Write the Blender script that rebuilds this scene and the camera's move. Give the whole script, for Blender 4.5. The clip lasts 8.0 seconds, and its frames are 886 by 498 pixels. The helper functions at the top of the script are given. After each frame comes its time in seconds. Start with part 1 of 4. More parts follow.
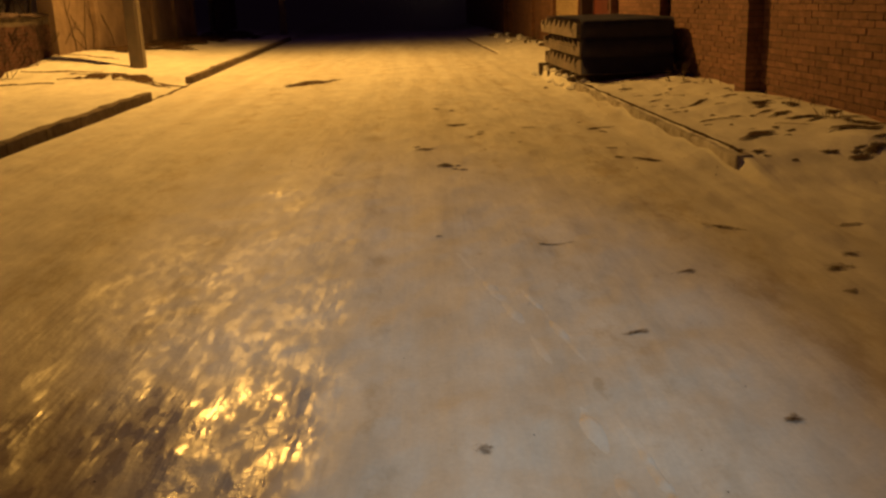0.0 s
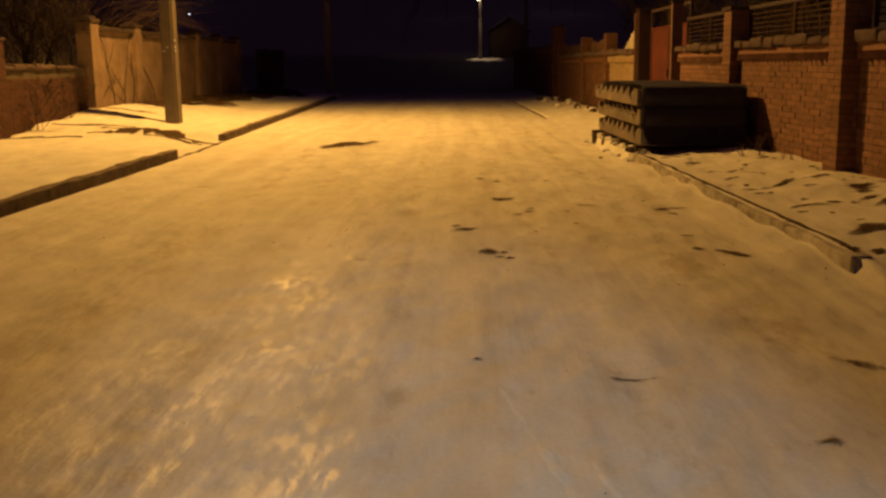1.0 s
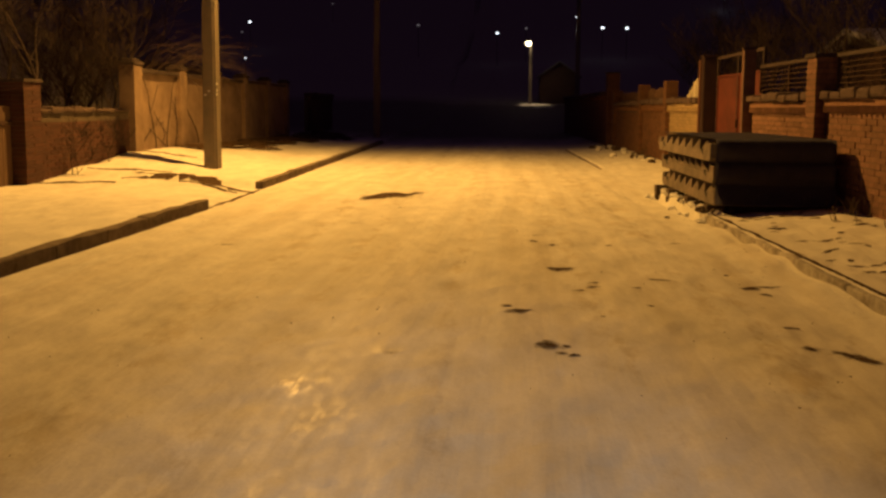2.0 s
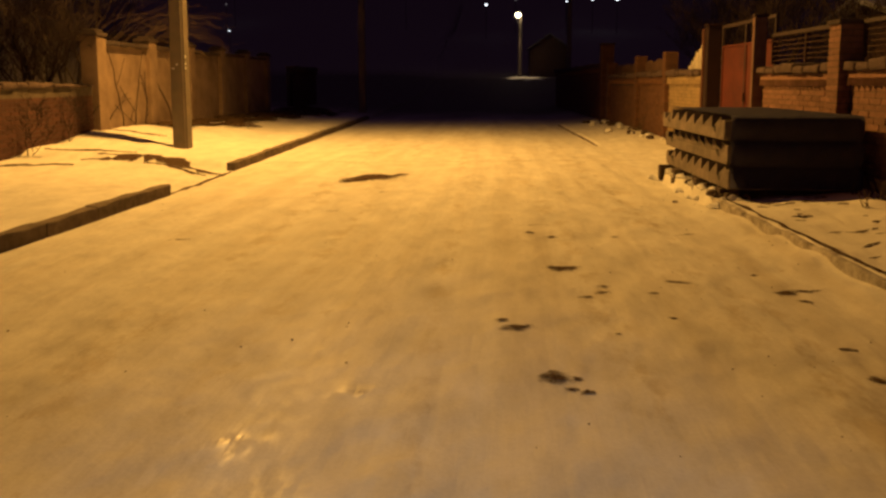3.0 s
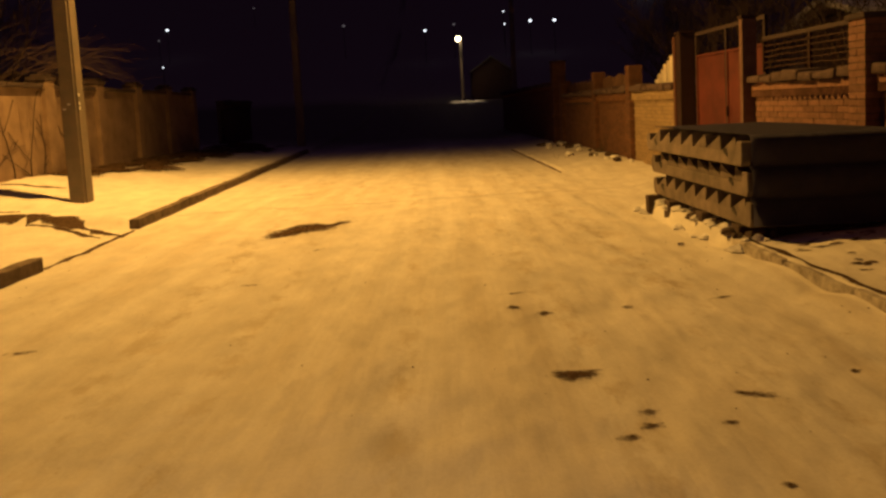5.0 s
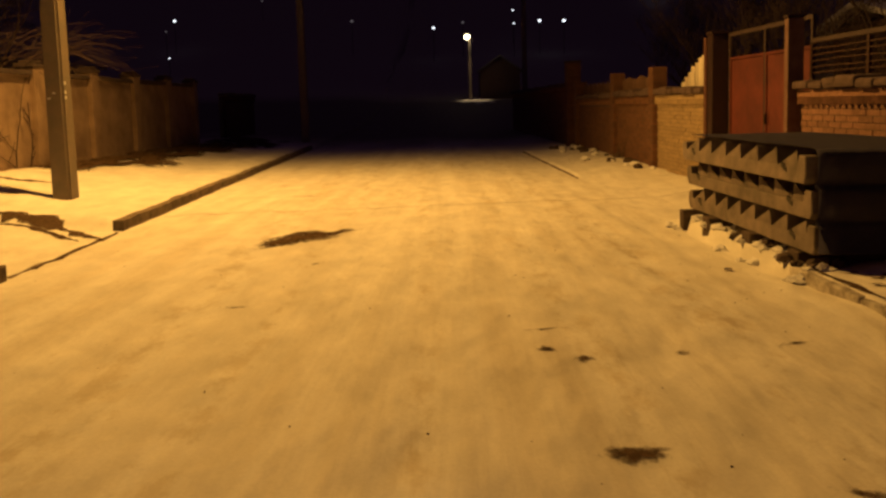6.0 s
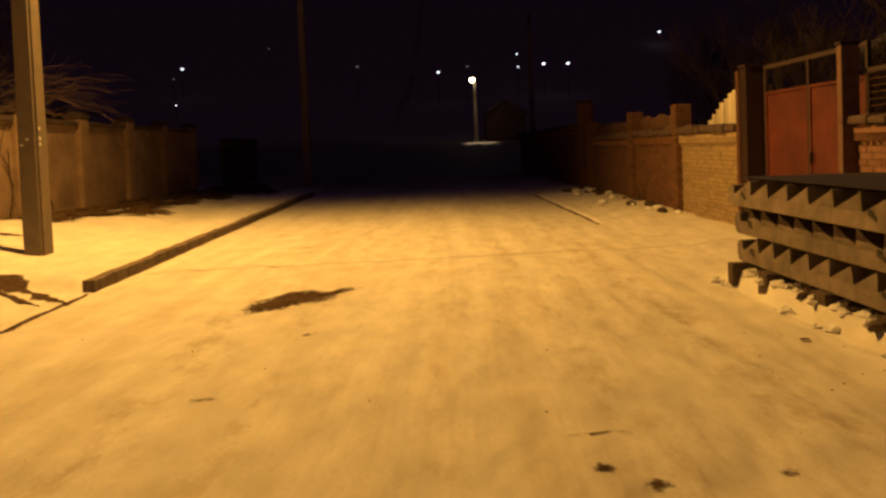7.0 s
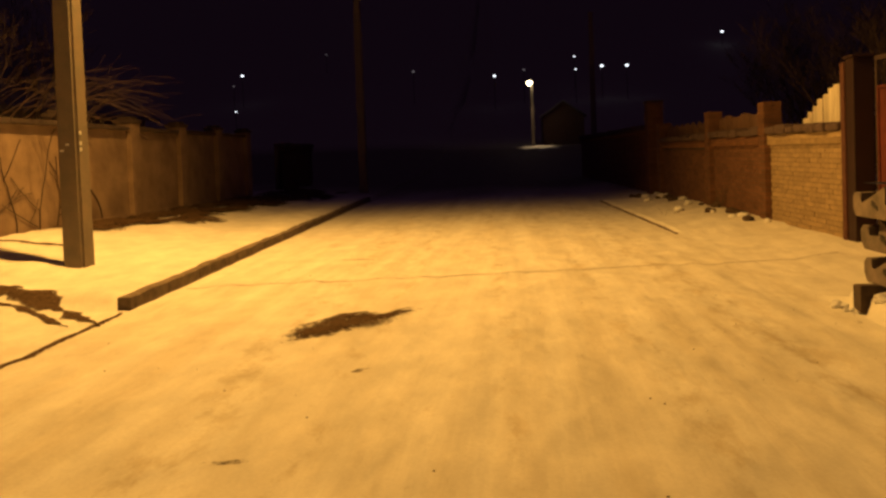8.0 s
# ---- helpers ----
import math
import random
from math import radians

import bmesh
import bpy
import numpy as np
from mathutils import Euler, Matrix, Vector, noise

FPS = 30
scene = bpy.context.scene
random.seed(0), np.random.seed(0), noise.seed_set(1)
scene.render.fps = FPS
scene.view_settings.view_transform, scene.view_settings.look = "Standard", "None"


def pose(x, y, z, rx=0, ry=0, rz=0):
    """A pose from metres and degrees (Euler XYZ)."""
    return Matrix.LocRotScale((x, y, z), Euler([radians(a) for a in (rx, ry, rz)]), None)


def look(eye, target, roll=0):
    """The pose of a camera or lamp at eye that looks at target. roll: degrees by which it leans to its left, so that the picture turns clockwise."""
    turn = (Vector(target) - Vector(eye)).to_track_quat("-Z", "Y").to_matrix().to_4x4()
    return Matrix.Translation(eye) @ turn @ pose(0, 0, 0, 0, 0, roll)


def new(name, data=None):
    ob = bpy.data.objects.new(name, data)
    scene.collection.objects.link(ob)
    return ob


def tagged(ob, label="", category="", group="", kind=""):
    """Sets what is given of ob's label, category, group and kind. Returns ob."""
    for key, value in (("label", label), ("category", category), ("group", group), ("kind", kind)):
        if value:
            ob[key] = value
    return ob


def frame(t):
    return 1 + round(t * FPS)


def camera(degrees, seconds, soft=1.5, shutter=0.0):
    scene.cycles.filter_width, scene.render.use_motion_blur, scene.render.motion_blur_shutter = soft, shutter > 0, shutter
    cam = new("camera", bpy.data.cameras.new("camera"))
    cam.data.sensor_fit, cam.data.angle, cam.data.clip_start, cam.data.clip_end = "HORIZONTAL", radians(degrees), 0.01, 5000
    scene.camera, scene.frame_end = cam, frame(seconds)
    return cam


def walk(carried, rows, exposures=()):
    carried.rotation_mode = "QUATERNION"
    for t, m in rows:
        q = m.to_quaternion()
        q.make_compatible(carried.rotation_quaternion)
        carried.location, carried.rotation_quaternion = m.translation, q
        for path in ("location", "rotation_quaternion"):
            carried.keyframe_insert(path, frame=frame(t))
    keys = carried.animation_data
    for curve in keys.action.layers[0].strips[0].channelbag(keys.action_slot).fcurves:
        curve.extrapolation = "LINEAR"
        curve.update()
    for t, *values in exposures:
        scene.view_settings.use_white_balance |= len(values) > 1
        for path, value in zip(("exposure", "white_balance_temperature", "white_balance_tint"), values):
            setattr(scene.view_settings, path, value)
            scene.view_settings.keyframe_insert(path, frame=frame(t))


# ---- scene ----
# A snowy street at night that climbs away from the camera. Plan: x to the right, y ahead, heights over the sloping road.
cam = camera(60.8, 8.0, soft=2.6)
PATH = [
    (0.0, 0.012, -0.142, 1.483, -0.71, -12.77, -2.36), (0.5, 0.047, 0.494, 1.498, 0.66, -11.73, -2.63),
    (1.0, 0.026, 1.064, 1.559, 2.22, -8.27, -0.67), (1.5, -0.022, 1.636, 1.67, 0.63, -5.78, -2.77),
    (2.0, -0.044, 2.134, 1.721, 5.66, -5.06, 0.34), (2.2, -0.068, 2.368, 1.751, 4.73, -5.89, -0.28),
    (3.3, -0.121, 3.397, 1.862, 4.85, -7.19, 0.16), (3.5, -0.177, 3.603, 1.902, 2.17, -7.4, -0.75),
    (4.0, -0.162, 4.174, 1.964, 2.55, -7.58, -3.03), (4.2, -0.177, 4.369, 1.951, 1.54, -6.34, -2.82),
    (5.3, -0.274, 5.497, 2.075, 1.19, -5.17, -3.05), (5.5, -0.284, 5.679, 2.095, 3.14, -5.72, -4.02),
    (6.0, -0.389, 6.13, 2.142, 1.38, -5.32, -1.56), (6.5, -0.437, 6.75, 2.23, 1.38, -2.84, -4.51),
    (7.0, -0.476, 7.305, 2.244, 1.78, -2.12, -2.21), (7.5, -0.6, 7.751, 2.301, 0.71, -2.77, -4.29),
    (8.0, -0.65, 8.301, 2.333, 5.92, -1.64, -2.13),
]
walk(cam, [(t, pose(x, y, z, 90 + pitch, 0, yaw) @ pose(0, 0, 0, 0, 0, roll)) for t, x, y, z, yaw, pitch, roll in PATH],
     exposures=[(0.0, -0.1), (0.5, -0.05), (1.0, 0.02), (1.5, 0.08), (2.0, 0.14), (3.5, 0.16), (5.5, -0.04), (7.0, 0.0), (8.0, 0.05)])

KX, KY = -0.0081, 0.0961          # fall of the road across and its climb


def up(x, y, h=0.0):
    """The world's place of a plan point h over the road's plane."""
    return Vector((x, y, h + KX * x + KY * y))


# ---- night sky, street lamps ----
world = bpy.data.worlds.new("night")
scene.world = world
world.use_nodes = True
world.node_tree.nodes["Background"].inputs[0].default_value = (0.66, 0.30, 0.74, 1)
world.node_tree.nodes["Background"].inputs[1].default_value = 0.0165

LAMP = (-5.0, 17.85, 9.6)


def spot(name, place, target, watts, colour, degrees, blend, size):
    data = bpy.data.lights.new(name, "SPOT")
    data.energy, data.color, data.spot_size, data.spot_blend, data.shadow_soft_size = watts, colour, radians(degrees), blend, size
    ob = new(name, data)
    ob.matrix_world = look(up(*place), up(*target))
    return ob


spot("street_lamp_light", (LAMP[0], LAMP[1], LAMP[2] - 0.36), (-3.6, 15.7, 0), 6900, (1.0, 0.495, 0.092), 158, 0.78, 0.14)
# second spot: added light for the grey pool on the near snow, source unseen
spot("added_grey_light", (1.7, -4.5, 3.7), (0.12, 3.3, 0), 1120, (0.84, 0.96, 1.0), 25, 1.0, 0.12)
spot("far_lamp_light", (0.95, 99.2, 9.3), (1.75, 98.9, 2), 2800, (1.0, 0.70, 0.36), 46, 1.0, 0.2)


# ---- materials ----
def mat(name, base, rough=0.8, metal=0.0, tint=None, scale=6.0, amount=0.35, bump=0.3, fine=60.0, per_object=0.0, stretch=(1, 1, 1), emit=None, spec=0.5, island=False):
    """A surface with stains at one scale, grain at another, and relief from both."""
    m = bpy.data.materials.new(name)
    m.use_nodes = True
    nt = m.node_tree
    n, l = nt.nodes, nt.links
    b = n["Principled BSDF"]
    b.inputs["Roughness"].default_value = rough
    b.inputs["Metallic"].default_value = metal
    b.inputs["Specular IOR Level"].default_value = spec
    if emit:
        b.inputs["Base Color"].default_value = (*base, 1)
        b.inputs["Emission Color"].default_value = (*emit[:3], 1)
        b.inputs["Emission Strength"].default_value = emit[3]
        return m
    co = n.new("ShaderNodeNewGeometry")
    mp = n.new("ShaderNodeMapping")
    mp.inputs["Scale"].default_value = stretch
    l.new(co.outputs["Position"], mp.inputs["Vector"])
    big, small = n.new("ShaderNodeTexNoise"), n.new("ShaderNodeTexNoise")
    big.inputs["Scale"].default_value, big.inputs["Detail"].default_value, big.inputs["Roughness"].default_value = scale, 5, 0.65
    small.inputs["Scale"].default_value, small.inputs["Detail"].default_value = fine, 3
    l.new(mp.outputs[0], big.inputs["Vector"])
    l.new(mp.outputs[0], small.inputs["Vector"])
    ramp = n.new("ShaderNodeMapRange")
    ramp.inputs["From Min"].default_value, ramp.inputs["From Max"].default_value = 0.35, 0.7
    l.new(big.outputs["Fac"], ramp.inputs["Value"])
    mix = n.new("ShaderNodeMix")
    mix.data_type = "RGBA"
    mix.inputs["A"].default_value = (*base, 1)
    mix.inputs["B"].default_value = (*(tint or tuple(c * 0.55 for c in base)), 1)
    fac = n.new("ShaderNodeMath")
    fac.operation = "MULTIPLY"
    fac.inputs[1].default_value = amount * 2
    l.new(ramp.outputs[0], fac.inputs[0])
    l.new(fac.outputs[0], mix.inputs["Factor"])
    hsv = n.new("ShaderNodeHueSaturation")
    l.new(mix.outputs["Result"], hsv.inputs["Color"])
    val = n.new("ShaderNodeMapRange")
    val.inputs["To Min"].default_value, val.inputs["To Max"].default_value = 0.82, 1.18
    l.new(small.outputs["Fac"], val.inputs["Value"])
    if per_object:
        rnd = n.new("ShaderNodeObjectInfo") if not island else co
        rr = n.new("ShaderNodeMapRange")
        rr.inputs["To Min"].default_value, rr.inputs["To Max"].default_value = 1 - per_object, 1 + per_object
        l.new(rnd.outputs["Random Per Island" if island else "Random"], rr.inputs["Value"])
        mul = n.new("ShaderNodeMath")
        mul.operation = "MULTIPLY"
        l.new(rr.outputs[0], mul.inputs[0])
        l.new(val.outputs[0], mul.inputs[1])
        l.new(mul.outputs[0], hsv.inputs["Value"])
    else:
        l.new(val.outputs[0], hsv.inputs["Value"])
    l.new(hsv.outputs[0], b.inputs["Base Color"])
    add = n.new("ShaderNodeMath")
    add.operation = "MULTIPLY_ADD"
    add.inputs[1].default_value = 0.35
    l.new(small.outputs["Fac"], add.inputs[0])
    l.new(big.outputs["Fac"], add.inputs[2])
    bp = n.new("ShaderNodeBump")
    bp.inputs["Strength"].default_value, bp.inputs["Distance"].default_value = bump, 0.02
    l.new(add.outputs[0], bp.inputs["Height"])
    l.new(bp.outputs[0], b.inputs["Normal"])
    return m


def snow_material():
    """Trodden snow on the road, streaked along the way by tyres and iced in patches; loose snow on the verges."""
    m = bpy.data.materials.new("snow")
    m.use_nodes = True
    nt = m.node_tree
    n, l = nt.nodes, nt.links
    b = n["Principled BSDF"]
    geo = n.new("ShaderNodeNewGeometry")

    def noise_at(scale, stretch, detail=4, rough=0.55, turn=0.0):
        mp = n.new("ShaderNodeMapping")
        mp.inputs["Scale"].default_value = stretch
        mp.inputs["Rotation"].default_value = (0, 0, turn)
        l.new(geo.outputs["Position"], mp.inputs["Vector"])
        t = n.new("ShaderNodeTexNoise")
        t.inputs["Scale"].default_value, t.inputs["Detail"].default_value, t.inputs["Roughness"].default_value = scale, detail, rough
        l.new(mp.outputs[0], t.inputs["Vector"])
        return t.outputs["Fac"]

    def rng(v, a, c, lo=0.0, hi=1.0):
        r = n.new("ShaderNodeMapRange")
        for k, x in zip(("From Min", "From Max", "To Min", "To Max"), (a, c, lo, hi)):
            r.inputs[k].default_value = x
        l.new(v, r.inputs["Value"])
        return r.outputs[0]

    def op(kind, a, c):
        q = n.new("ShaderNodeMath")
        q.operation = kind
        for k, x in enumerate((a, c)):
            if isinstance(x, (int, float)):
                q.inputs[k].default_value = x
            else:
                l.new(x, q.inputs[k])
        return q.outputs[0]

    road = n.new("ShaderNodeAttribute")
    road.attribute_name = "trodden"
    ice = n.new("ShaderNodeAttribute")
    ice.attribute_name = "ice"
    streak = noise_at(1.0, (3.2, 0.15, 1), 5, 0.6, -0.045)
    furrow = noise_at(1.0, (5.5, 0.22, 1), 2, 0.5, -0.09)
    blotch = noise_at(0.55, (1, 0.6, 1), 5, 0.6)
    lump = noise_at(3.2, (1, 0.55, 1), 5, 0.6, -0.3)
    swell = noise_at(3.6, (1, 0.6, 1), 1, 0.4, -0.3)
    knob = noise_at(8.5, (1, 0.55, 1), 1, 0.4, 0.45)
    crumb = noise_at(4.6, (1.2, 0.8, 1), 6, 0.7, 0.2)
    pits = noise_at(9.5, (1, 0.42, 1), 2, 0.5, 0.5)
    grain = noise_at(45.0, (1, 1, 1), 3, 0.6)
    dirt = op("MULTIPLY", rng(streak, 0.42, 0.75), rng(blotch, 0.3, 0.65, 0.35, 0.78))
    track = n.new("ShaderNodeAttribute")
    track.attribute_name = "track"
    scuff = noise_at(2.6, (1.6, 0.8, 1), 6, 0.7, 0.35)
    marks = op("MULTIPLY", track.outputs["Fac"], rng(scuff, 0.47, 0.62))
    dirt = op("MAXIMUM", op("MULTIPLY", dirt, road.outputs["Fac"]), op("MULTIPLY", marks, 0.85))
    scraps = op("MULTIPLY", rng(crumb, 0.60, 0.68), rng(blotch, 0.45, 0.6, 0.0, 0.8))
    dirt = op("MAXIMUM", dirt, op("MULTIPLY", scraps, road.outputs["Fac"]))
    c1 = n.new("ShaderNodeMix")
    c1.data_type = "RGBA"
    c1.inputs["A"].default_value, c1.inputs["B"].default_value = (0.75, 0.72, 0.66, 1), (0.55, 0.48, 0.37, 1)
    l.new(dirt, c1.inputs["Factor"])
    c2 = n.new("ShaderNodeMix")
    c2.data_type = "RGBA"
    c2.inputs["B"].default_value = (0.24, 0.19, 0.175, 1)
    l.new(c1.outputs["Result"], c2.inputs["A"])
    l.new(op("MULTIPLY", rng(ice.outputs["Fac"], 0.5, 1.0), rng(lump, 0.35, 0.65, 0.5, 0.95)), c2.inputs["Factor"])
    # far ground gets a dark colour that stands for the unlit distance
    far_dark = n.new("ShaderNodeAttribute")
    far_dark.attribute_name = "far_dark"
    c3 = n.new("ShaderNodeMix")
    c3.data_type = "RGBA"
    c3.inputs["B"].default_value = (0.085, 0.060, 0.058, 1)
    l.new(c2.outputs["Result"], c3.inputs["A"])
    l.new(op("MULTIPLY", far_dark.outputs["Fac"], rng(lump, 0.3, 0.7, 0.85, 1.0)), c3.inputs["Factor"])
    hsv = n.new("ShaderNodeHueSaturation")
    l.new(c3.outputs["Result"], hsv.inputs["Color"])
    l.new(op("MULTIPLY", rng(grain, 0, 1, 0.86, 1.12), rng(lump, 0.25, 0.75, 0.80, 1.12)), hsv.inputs["Value"])
    l.new(hsv.outputs[0], b.inputs["Base Color"])
    iced = op("MULTIPLY", ice.outputs["Fac"], rng(noise_at(4.0, (1.0, 0.5, 1), 4, 0.6, 0.5), 0.30, 0.52, 0.45, 1.0))
    iced = op("MULTIPLY", iced, rng(noise_at(15.0, (1.0, 0.5, 1), 2, 0.5, 0.4), 0.40, 0.58, 0.3, 1.0))
    l.new(rng(iced, 0, 1, 0.72, 0.16), b.inputs["Roughness"])
    l.new(rng(iced, 0, 1, 0.4, 0.5), b.inputs["Specular IOR Level"])
    h = op("ADD", op("ADD", op("MULTIPLY", streak, 0.35), op("MULTIPLY", furrow, 0.2)), op("ADD", op("MULTIPLY", op("ADD", swell, op("MULTIPLY", lump, 0.35)), 0.7), op("MULTIPLY", grain, 0.03)))
    h = op("ADD", h, op("MULTIPLY", knob, rng(blotch, 0.35, 0.6, 0.15, 0.42)))
    h = op("ADD", h, op("MULTIPLY", pits, rng(ice.outputs["Fac"], 0, 0.6, 0.03, 0.26)))
    bp = n.new("ShaderNodeBump")
    bp.inputs["Strength"].default_value, bp.inputs["Distance"].default_value = 0.75, 0.06
    l.new(h, bp.inputs["Height"])
    l.new(bp.outputs[0], b.inputs["Normal"])
    return m


SNOW = snow_material()
LOOSE_SNOW = mat("loose_snow", (0.78, 0.77, 0.76), 0.75, scale=4, amount=0.2, bump=0.5)
SOIL = mat("bare_soil", (0.05, 0.030, 0.018), 0.95, scale=9, amount=0.5, tint=(0.10, 0.065, 0.04), bump=0.9)


def ragged_soil():
    """Earth that thins out into snow towards a patch's rim."""
    m = mat("thin_soil", (0.05, 0.029, 0.016), 0.97, scale=22, amount=0.5, tint=(0.12, 0.075, 0.045), bump=0.5, spec=0.08)
    n, l = m.node_tree.nodes, m.node_tree.links
    b = n["Principled BSDF"]
    cover = n.new("ShaderNodeAttribute")
    cover.attribute_name = "cover"
    geo = n.new("ShaderNodeNewGeometry")
    tex = n.new("ShaderNodeTexNoise")
    tex.inputs["Scale"].default_value, tex.inputs["Detail"].default_value, tex.inputs["Roughness"].default_value = 19, 7, 0.75
    l.new(geo.outputs["Position"], tex.inputs["Vector"])
    add = n.new("ShaderNodeMath")
    l.new(cover.outputs["Fac"], add.inputs[0])
    spread = n.new("ShaderNodeMath")
    spread.operation = "MULTIPLY"
    spread.inputs[1].default_value = 1.8
    l.new(tex.outputs["Fac"], spread.inputs[0])
    l.new(spread.outputs[0], add.inputs[1])
    r = n.new("ShaderNodeMapRange")
    r.inputs["From Min"].default_value, r.inputs["From Max"].default_value = 1.08, 1.54
    r.inputs["To Max"].default_value = 0.9
    l.new(add.outputs[0], r.inputs["Value"])
    l.new(r.outputs[0], b.inputs["Alpha"])
    return m


THIN_SOIL = ragged_soil()
CONCRETE = mat("old_concrete", (0.22, 0.17, 0.135), 0.9, scale=5, amount=0.45, tint=(0.16, 0.14, 0.12), bump=0.5)
FLIGHT = mat("cast_concrete", (0.235, 0.185, 0.16), 0.9, scale=3.5, amount=0.55, tint=(0.11, 0.09, 0.075), bump=0.45, per_object=0.12)
KERB = mat("kerb_concrete", (0.20, 0.15, 0.11), 0.95, scale=6, amount=0.5, tint=(0.09, 0.065, 0.05), bump=0.7, per_object=0.15)
PALE_KERB = mat("pale_kerb_concrete", (0.55, 0.51, 0.46), 0.95, scale=7, amount=0.5, tint=(0.17, 0.14, 0.11), bump=0.8, per_object=0.15)
RENDER = mat("cream_render", (0.275, 0.19, 0.135), 0.92, scale=1.6, amount=0.55, tint=(0.17, 0.11, 0.078), bump=0.35)
COPING = mat("rough_coping", (0.12, 0.08, 0.075), 0.95, scale=9, amount=0.55, bump=0.8, tint=(0.07, 0.044, 0.04))
CAP = mat("weathered_cap", (0.072, 0.048, 0.045), 0.95, scale=5, amount=0.5, bump=0.6)
BRICK = mat("silicate_brick", (0.25, 0.128, 0.092), 0.9, scale=14, amount=0.4, tint=(0.14, 0.072, 0.045), bump=0.5, per_object=0.2)
BRICK_STUFF = mat("silicate_brick_far", (0.25, 0.128, 0.092), 0.9, scale=14, amount=0.4, tint=(0.14, 0.072, 0.045), bump=0.5, per_object=0.2, island=True)
RED_BRICK = mat("red_brick", (0.09, 0.034, 0.025), 0.92, scale=12, amount=0.4, bump=0.5, per_object=0.22, island=True)
BROWN_BRICK = mat("brown_brick", (0.165, 0.075, 0.04), 0.92, scale=12, amount=0.4, bump=0.5, per_object=0.2, island=True)
CREAM_BRICK = mat("cream_brick", (0.36, 0.26, 0.15), 0.9, scale=10, amount=0.3, bump=0.4, per_object=0.14, island=True)
PALE_MORTAR = mat("pale_mortar", (0.24, 0.17, 0.10), 0.97, scale=10, amount=0.4, bump=0.4)
MORTAR = mat("mortar", (0.12, 0.09, 0.07), 0.97, scale=10, amount=0.4, bump=0.4)
RED_PAINT = mat("red_gate_paint", (0.068, 0.011, 0.008), 0.7, scale=2.5, amount=0.35, tint=(0.17, 0.034, 0.024), bump=0.15)
STEEL = mat("rusty_steel", (0.04, 0.026, 0.024), 0.8, metal=0.1, scale=18, amount=0.5, tint=(0.08, 0.038, 0.028), spec=0.25, bump=0.3)
PALE_STEEL = mat("painted_steel", (0.055, 0.033, 0.034), 0.7, scale=16, amount=0.4, bump=0.2)
WOOD = mat("dark_sleeper_wood", (0.09, 0.06, 0.045), 0.9, scale=10, amount=0.5, bump=0.7)
BOARD = mat("pale_board", (0.74, 0.68, 0.56), 0.85, scale=3, amount=0.4, tint=(0.36, 0.29, 0.21), bump=0.4, stretch=(4, 4, 0.5), per_object=0.15)
DARK_BOARD = mat("brown_board", (0.17, 0.095, 0.06), 0.85, scale=3, amount=0.4, bump=0.4, stretch=(4, 4, 0.5), per_object=0.2)
BARK = mat("bark", (0.05, 0.030, 0.026), 0.95, scale=12, amount=0.5, bump=0.7)
# lighter twig colour, lamplight painted in for the shoots near the pole
LIT_TWIG = mat("lit_twigs", (0.085, 0.052, 0.046), 0.95, scale=12, amount=0.5, bump=0.3)
TWIG = mat("twigs", (0.034, 0.018, 0.018), 0.95, scale=12, amount=0.5, bump=0.3)
GRASS = mat("dry_grass", (0.13, 0.09, 0.05), 0.95, scale=14, amount=0.5, bump=0.2)
ROOFING = mat("slate_sheet", (0.30, 0.28, 0.27), 0.9, scale=3, amount=0.4, bump=0.3)
PLASTER = mat("house_plaster", (0.42, 0.36, 0.29), 0.92, scale=2, amount=0.35, bump=0.3)
TAPE = mat("white_tape", (0.75, 0.74, 0.72), 0.45, scale=20, amount=0.2, bump=0.1)
GREY_METAL = mat("lamp_housing", (0.28, 0.28, 0.28), 0.45, metal=0.5, scale=12, amount=0.3, bump=0.1)
# bitumen felt on the stack; also colours the sheet for its shaded end
FELT_AND_SHADE = mat("felt_and_shade", (0.055, 0.052, 0.10), 0.9, scale=6, amount=0.5, tint=(0.075, 0.068, 0.11), bump=0.4)
DUSTY_PAINT = mat("dusty_pink_paint", (0.19, 0.11, 0.09), 0.85, scale=7, amount=0.5, tint=(0.12, 0.06, 0.05), bump=0.3)
MAROON = mat("maroon_paint", (0.03, 0.011, 0.011), 0.6, scale=5, amount=0.4, bump=0.2)
IRON = mat("cast_iron", (0.06, 0.05, 0.045), 0.75, metal=0.4, scale=18, amount=0.5, bump=0.4)
GLOW_AMBER = mat("amber_glow", (0.8, 0.7, 0.5), emit=(1.0, 0.62, 0.2, 30))
GLOW_WARM = mat("warm_glow", (0.8, 0.7, 0.5), emit=(1.0, 0.80, 0.45, 14))
GLOW_COOL = mat("cool_glow", (0.8, 0.8, 0.8), emit=(0.85, 0.92, 1.0, 2.2))
GLOW_DIM = mat("dim_glow", (0.8, 0.8, 0.8), emit=(0.8, 0.72, 0.75, 0.10))


# ---- mesh helpers ----
def thing(name, place, label="", category="", group="", kind=""):
    ob = new(name)
    ob.empty_display_size = 0.1
    ob.location = up(*place)
    return tagged(ob, label, category, group, kind)


